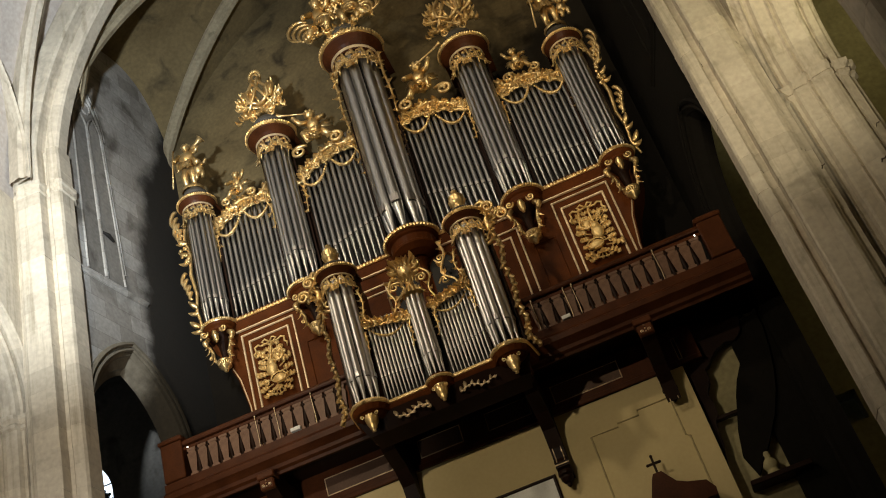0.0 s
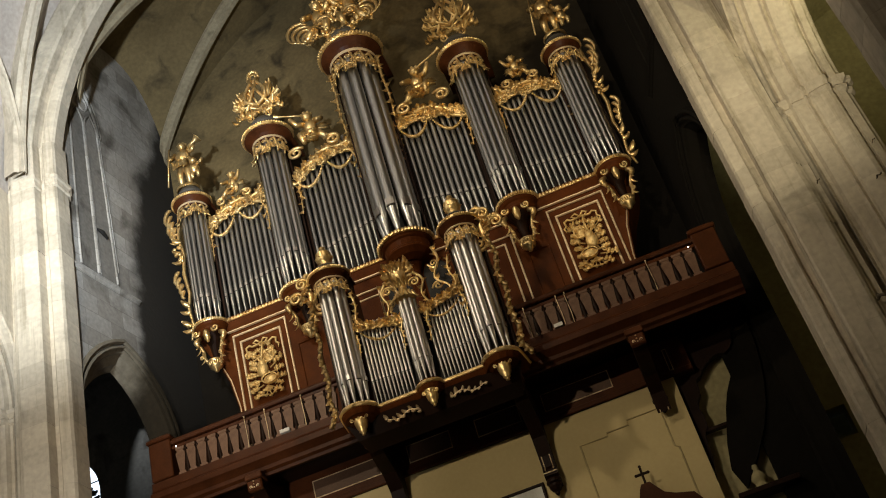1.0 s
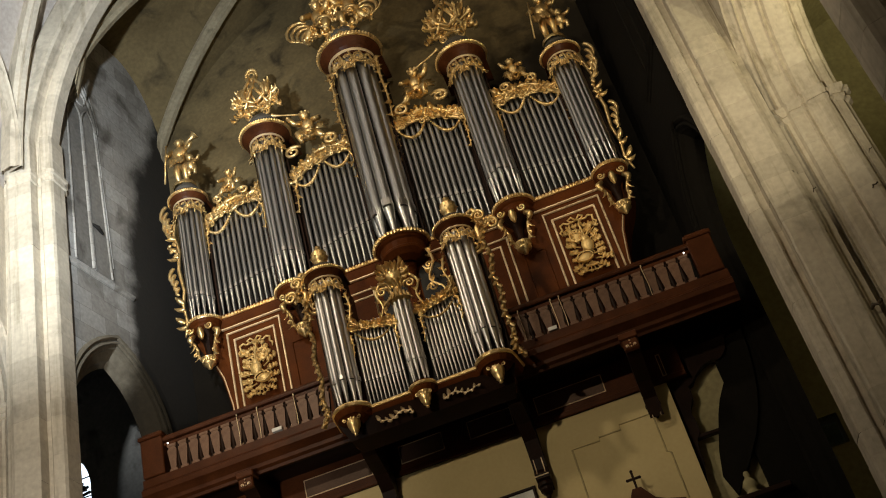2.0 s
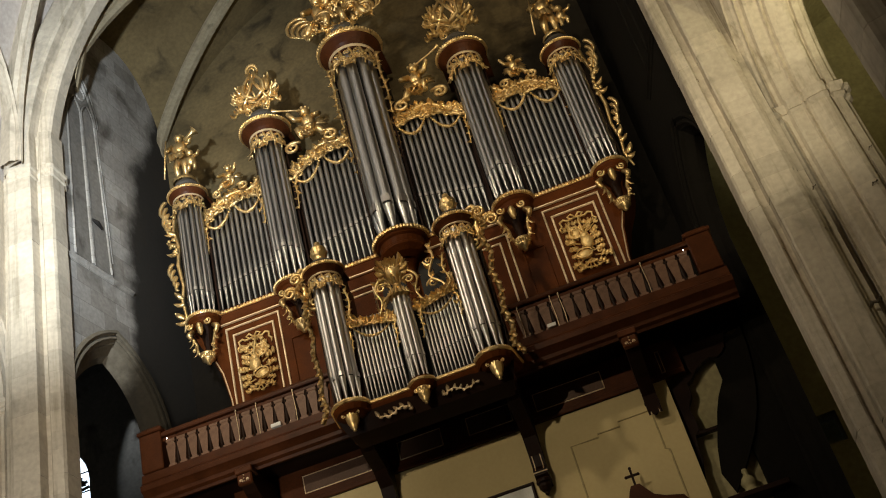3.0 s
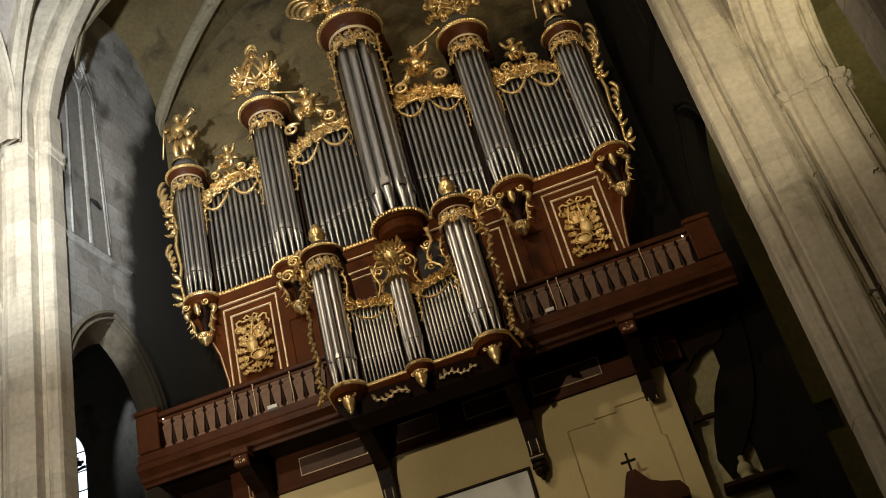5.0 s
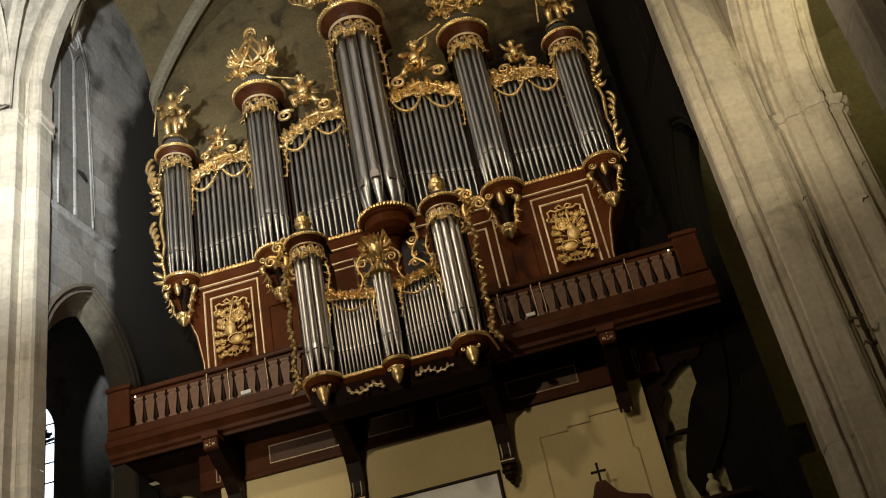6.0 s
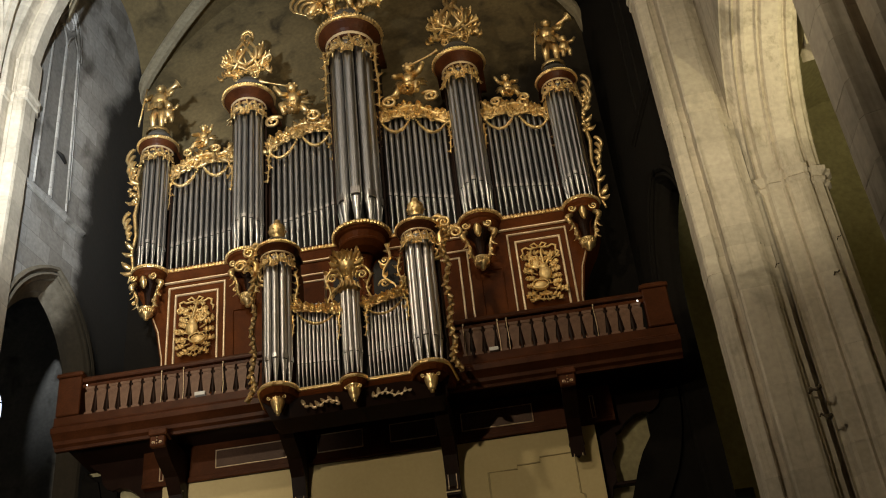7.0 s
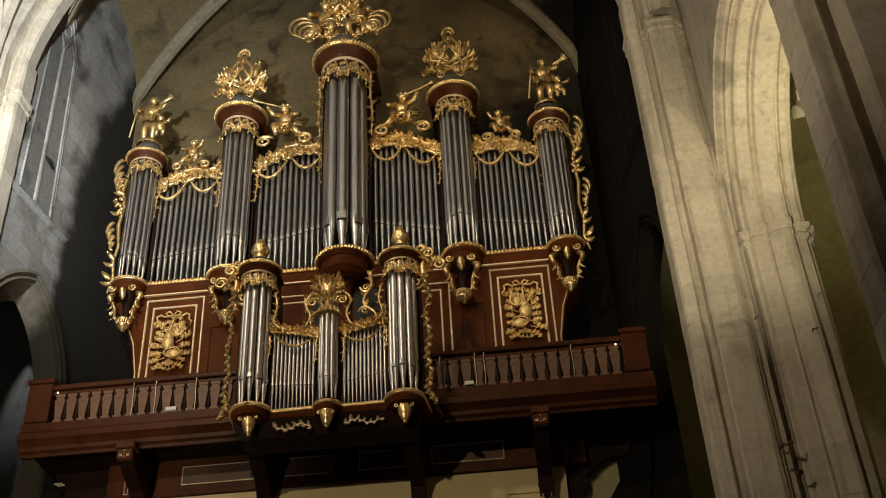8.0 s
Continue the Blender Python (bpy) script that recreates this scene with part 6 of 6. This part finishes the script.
# ---- statues ----
for s in (-1, 1):
    bm = bmesh.new()
    f = frame_at(s * 5.5, 22.75, 22.55, size=1.12) @ Matrix.Diagonal((1.22, 1.2, 0.98, 1))
    standing(bm, f, 1)
    lathe(bm, [(0.32, 22.42), (0.34, 22.5), (0.2, 22.58)], s * 5.5, 22.8, 12)
    tagged(part("statue", bm, GOLD, smooth=True), "gilded standing figure with a horn on the tower cap", "statue", group="organ statues")
for x, z, sz, yaw in ((-4.25, 21.75, 0.85, 1), (4.2, 21.75, 0.85, -1), (-1.7, 22.35, 1.25, -1), (1.55, 22.35, 1.25, 1)):
    bm = bmesh.new()
    f = frame_at(x, 22.92, z, size=sz) @ Matrix.Diagonal((1.2, 1.15, 1.0, 1))
    putto(bm, f, yaw)
    if abs(x) < 2:
        trumpet(bm, f @ frame_at(0.05 * yaw, -0.14, 0.8, turn=62 * yaw), 0.62, 0.018, 0.065)
    fan(bm, f @ frame_at(0, -0.08, 0.16), 9, 85, 275, 0.24, 0.34, 0.115, 0.45)
    for h in (-1, 1):
        scroll(bm, f @ frame_at(h * 0.2, -0.08, -0.02, turn=h * 70), 0.15, 1.4, 0.3, h)
    tagged(part("statue", bm, GOLD, smooth=True), "gilded cherub with a trumpet among leaves" if abs(x) < 2 else "small gilded cherub among scrolled leaves", "statue", group="organ statues")

for x, h in ((-0.58, 1), (0.4, -1)):
    bm = bmesh.new()
    putto(bm, frame_at(x, 22.5, 25.6, size=1.45) @ Matrix.Diagonal((1.1, 1.1, 1.12, 1)), h, False)
    tagged(part("statue", bm, GOLD, smooth=True), "gilded seated cherub on the crowning trophy", "statue", group="organ statues")

# ---- under the gallery ----
bm = bmesh.new()
box(bm, -4.83, 4.83, 22.75, 24.25, 0, 11.98)
setting("wall_cream", bm, CREAM, "cream painted wall under the organ gallery", "wall")
bm = bmesh.new()
ln = [(2.42, 8.0), (2.42, 11.22), (3.05, 11.22), (3.05, 11.3), (3.55, 11.3), (3.55, 11.42), (4.3, 11.42), (4.3, 10.5), (4.38, 10.45), (4.38, 8.0)]
tube(bm, [(x, 22.748, z) for x, z in ln], 0.022, 6)
setting("trim", bm, CREAMLINE, "faint raised plaster panel line", "moulding")
board = thing("glazed_board", (0.1, 22.72, 8.7), "pale glazed board in a dark frame on the cream wall", "notice board")
bm = bmesh.new()
moulded_frame(bm, -1.25, 1.42, 8.7, 10.74, 22.745, 0.07, 0.06)
part("frame", bm, DARKWOOD, board, "dark wooden frame")
# opaque white pane paints the bright reflection of the glass
bm = bmesh.new()
box(bm, -1.185, 1.355, 22.715, 22.74, 8.76, 10.675)
part("pane", bm, WHITE, board, "pane painted white for its reflection")
conf = thing("confessional", (3.65, 22.5, 0), "brown wooden confessional with a shaped pediment against the cream wall", "confessional")
bm = bmesh.new()
box(bm, 2.95, 4.3, 22.1, 22.74, 0, 8.84, 0.02)
part("body", bm, RAILWOOD, conf, "brown panelled body")
bm = bmesh.new()
sec = [(2.85, 9.05), (4.4, 9.05), (4.42, 9.2), (4.3, 9.4), (3.95, 9.5), (3.75, 9.6), (3.62, 9.78), (3.54, 9.9), (3.36, 9.9), (3.3, 9.8), (3.22, 9.6), (3.1, 9.3), (2.85, 9.2)]
a = [bm.verts.new((x, 22.04, z - 0.2)) for x, z in sec]
b = [bm.verts.new((x, 22.74, z - 0.2)) for x, z in sec]
bm.faces.new(a)
bm.faces.new(b)
for i in range(len(sec)):
    j = (i + 1) % len(sec)
    bm.faces.new((a[i], a[j], b[j], b[i]))
part("pediment", bm, RAILWOOD, conf, "shaped brown pediment")
bm = bmesh.new()
box(bm, 3.425, 3.475, 22.3, 22.35, 9.7, 10.16, 0.008)
box(bm, 3.33, 3.57, 22.302, 22.348, 9.98, 10.03, 0.008)
for cx_, cz_ in ((3.45, 10.17), (3.32, 10.005), (3.58, 10.005)):
    ball(bm, Matrix.Translation((cx_, 22.325, cz_)), (0, 0, 0), (0.035, 0.03, 0.035), 6, 4)
tagged(part("altar_cross", bm, DARKWOOD), "small dark wooden cross on the confessional top", "cross")

# ---- windows and fittings ----
bm = bmesh.new()
line = outline(-10.39, 0.44, 10.5, 15.6, 0.92)
bm.faces.new([bm.verts.new((u, 24.66, z)) for u, z in line])
win = tagged(part("window_3", bm, GLASS), "bright leaded lancet window with pale glass", "window", kind="structure")
bm = bmesh.new()
for u in (-10.54, -10.24):
    tube(bm, [(u, 24.63, 10.5), (u, 24.63, 16.2)], 0.02, 4)
for q in range(10):
    tube(bm, [(-10.80, 24.63, 10.9 + 0.55 * q), (-9.98, 24.63, 10.9 + 0.55 * q)], 0.022, 4)
for q in range(8):
    z = 15.3 + 0.14 * q
    tube(bm, [(-10.78 + 0.05 * q, 24.63, z), (-10.0 - 0.05 * q, 24.63, z + random.uniform(-0.2, 0.2))], 0.05, 4)
part("lead", bm, BLACK, win, "black lead bars")

# ledge and small figure on the wall under the gallery
bm = bmesh.new()
box(bm, 5.1, 6.4, 22.72, 23.215, 8.96, 9.08, 0.02)
setting("trim", bm, DARKWOOD, "dark wooden ledge on the wall", "ledge")
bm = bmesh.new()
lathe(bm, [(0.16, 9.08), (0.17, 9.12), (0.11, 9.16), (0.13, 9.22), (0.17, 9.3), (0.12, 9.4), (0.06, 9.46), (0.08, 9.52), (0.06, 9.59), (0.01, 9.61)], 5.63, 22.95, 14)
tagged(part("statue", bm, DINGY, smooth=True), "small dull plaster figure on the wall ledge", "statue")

# iron fittings on the piers
for x, y, z, d, k in ((8.55, 18.64, 10.15, 1, 0.8), (8.58, 18.64, 9.62, -1, 0.8), (9.62, 18.76, 12.5, 1, 0.4), (9.9, 18.8, 13.3, 1, 0.25), (8.62, 18.8, 12.9, 1, 0.25)):
    bm = bmesh.new()
    tube(bm, [(x - 0.12 * d * k, y + 0.1, z), (x - 0.1 * d * k, y - 0.08 * k, z), (x, y - 0.12 * k, z - 0.05 * k), (x + 0.1 * d * k, y - 0.1 * k, z + 0.05 * k), (x + 0.12 * d * k, y - 0.02 * k, z + 0.02 * k)], [0.03 * k, 0.035 * k, 0.04 * k, 0.03 * k, 0.02 * k], 6)
    ball(bm, Matrix.Translation((x - 0.11 * d * k, y - 0.04 * k, z)), (0, 0, 0), (0.05 * k, 0.06 * k, 0.06 * k), 7, 5)
    tagged(part("iron_hook", bm, IRON), "rusty iron hook let into the stone pier", "hook", group="iron hooks")
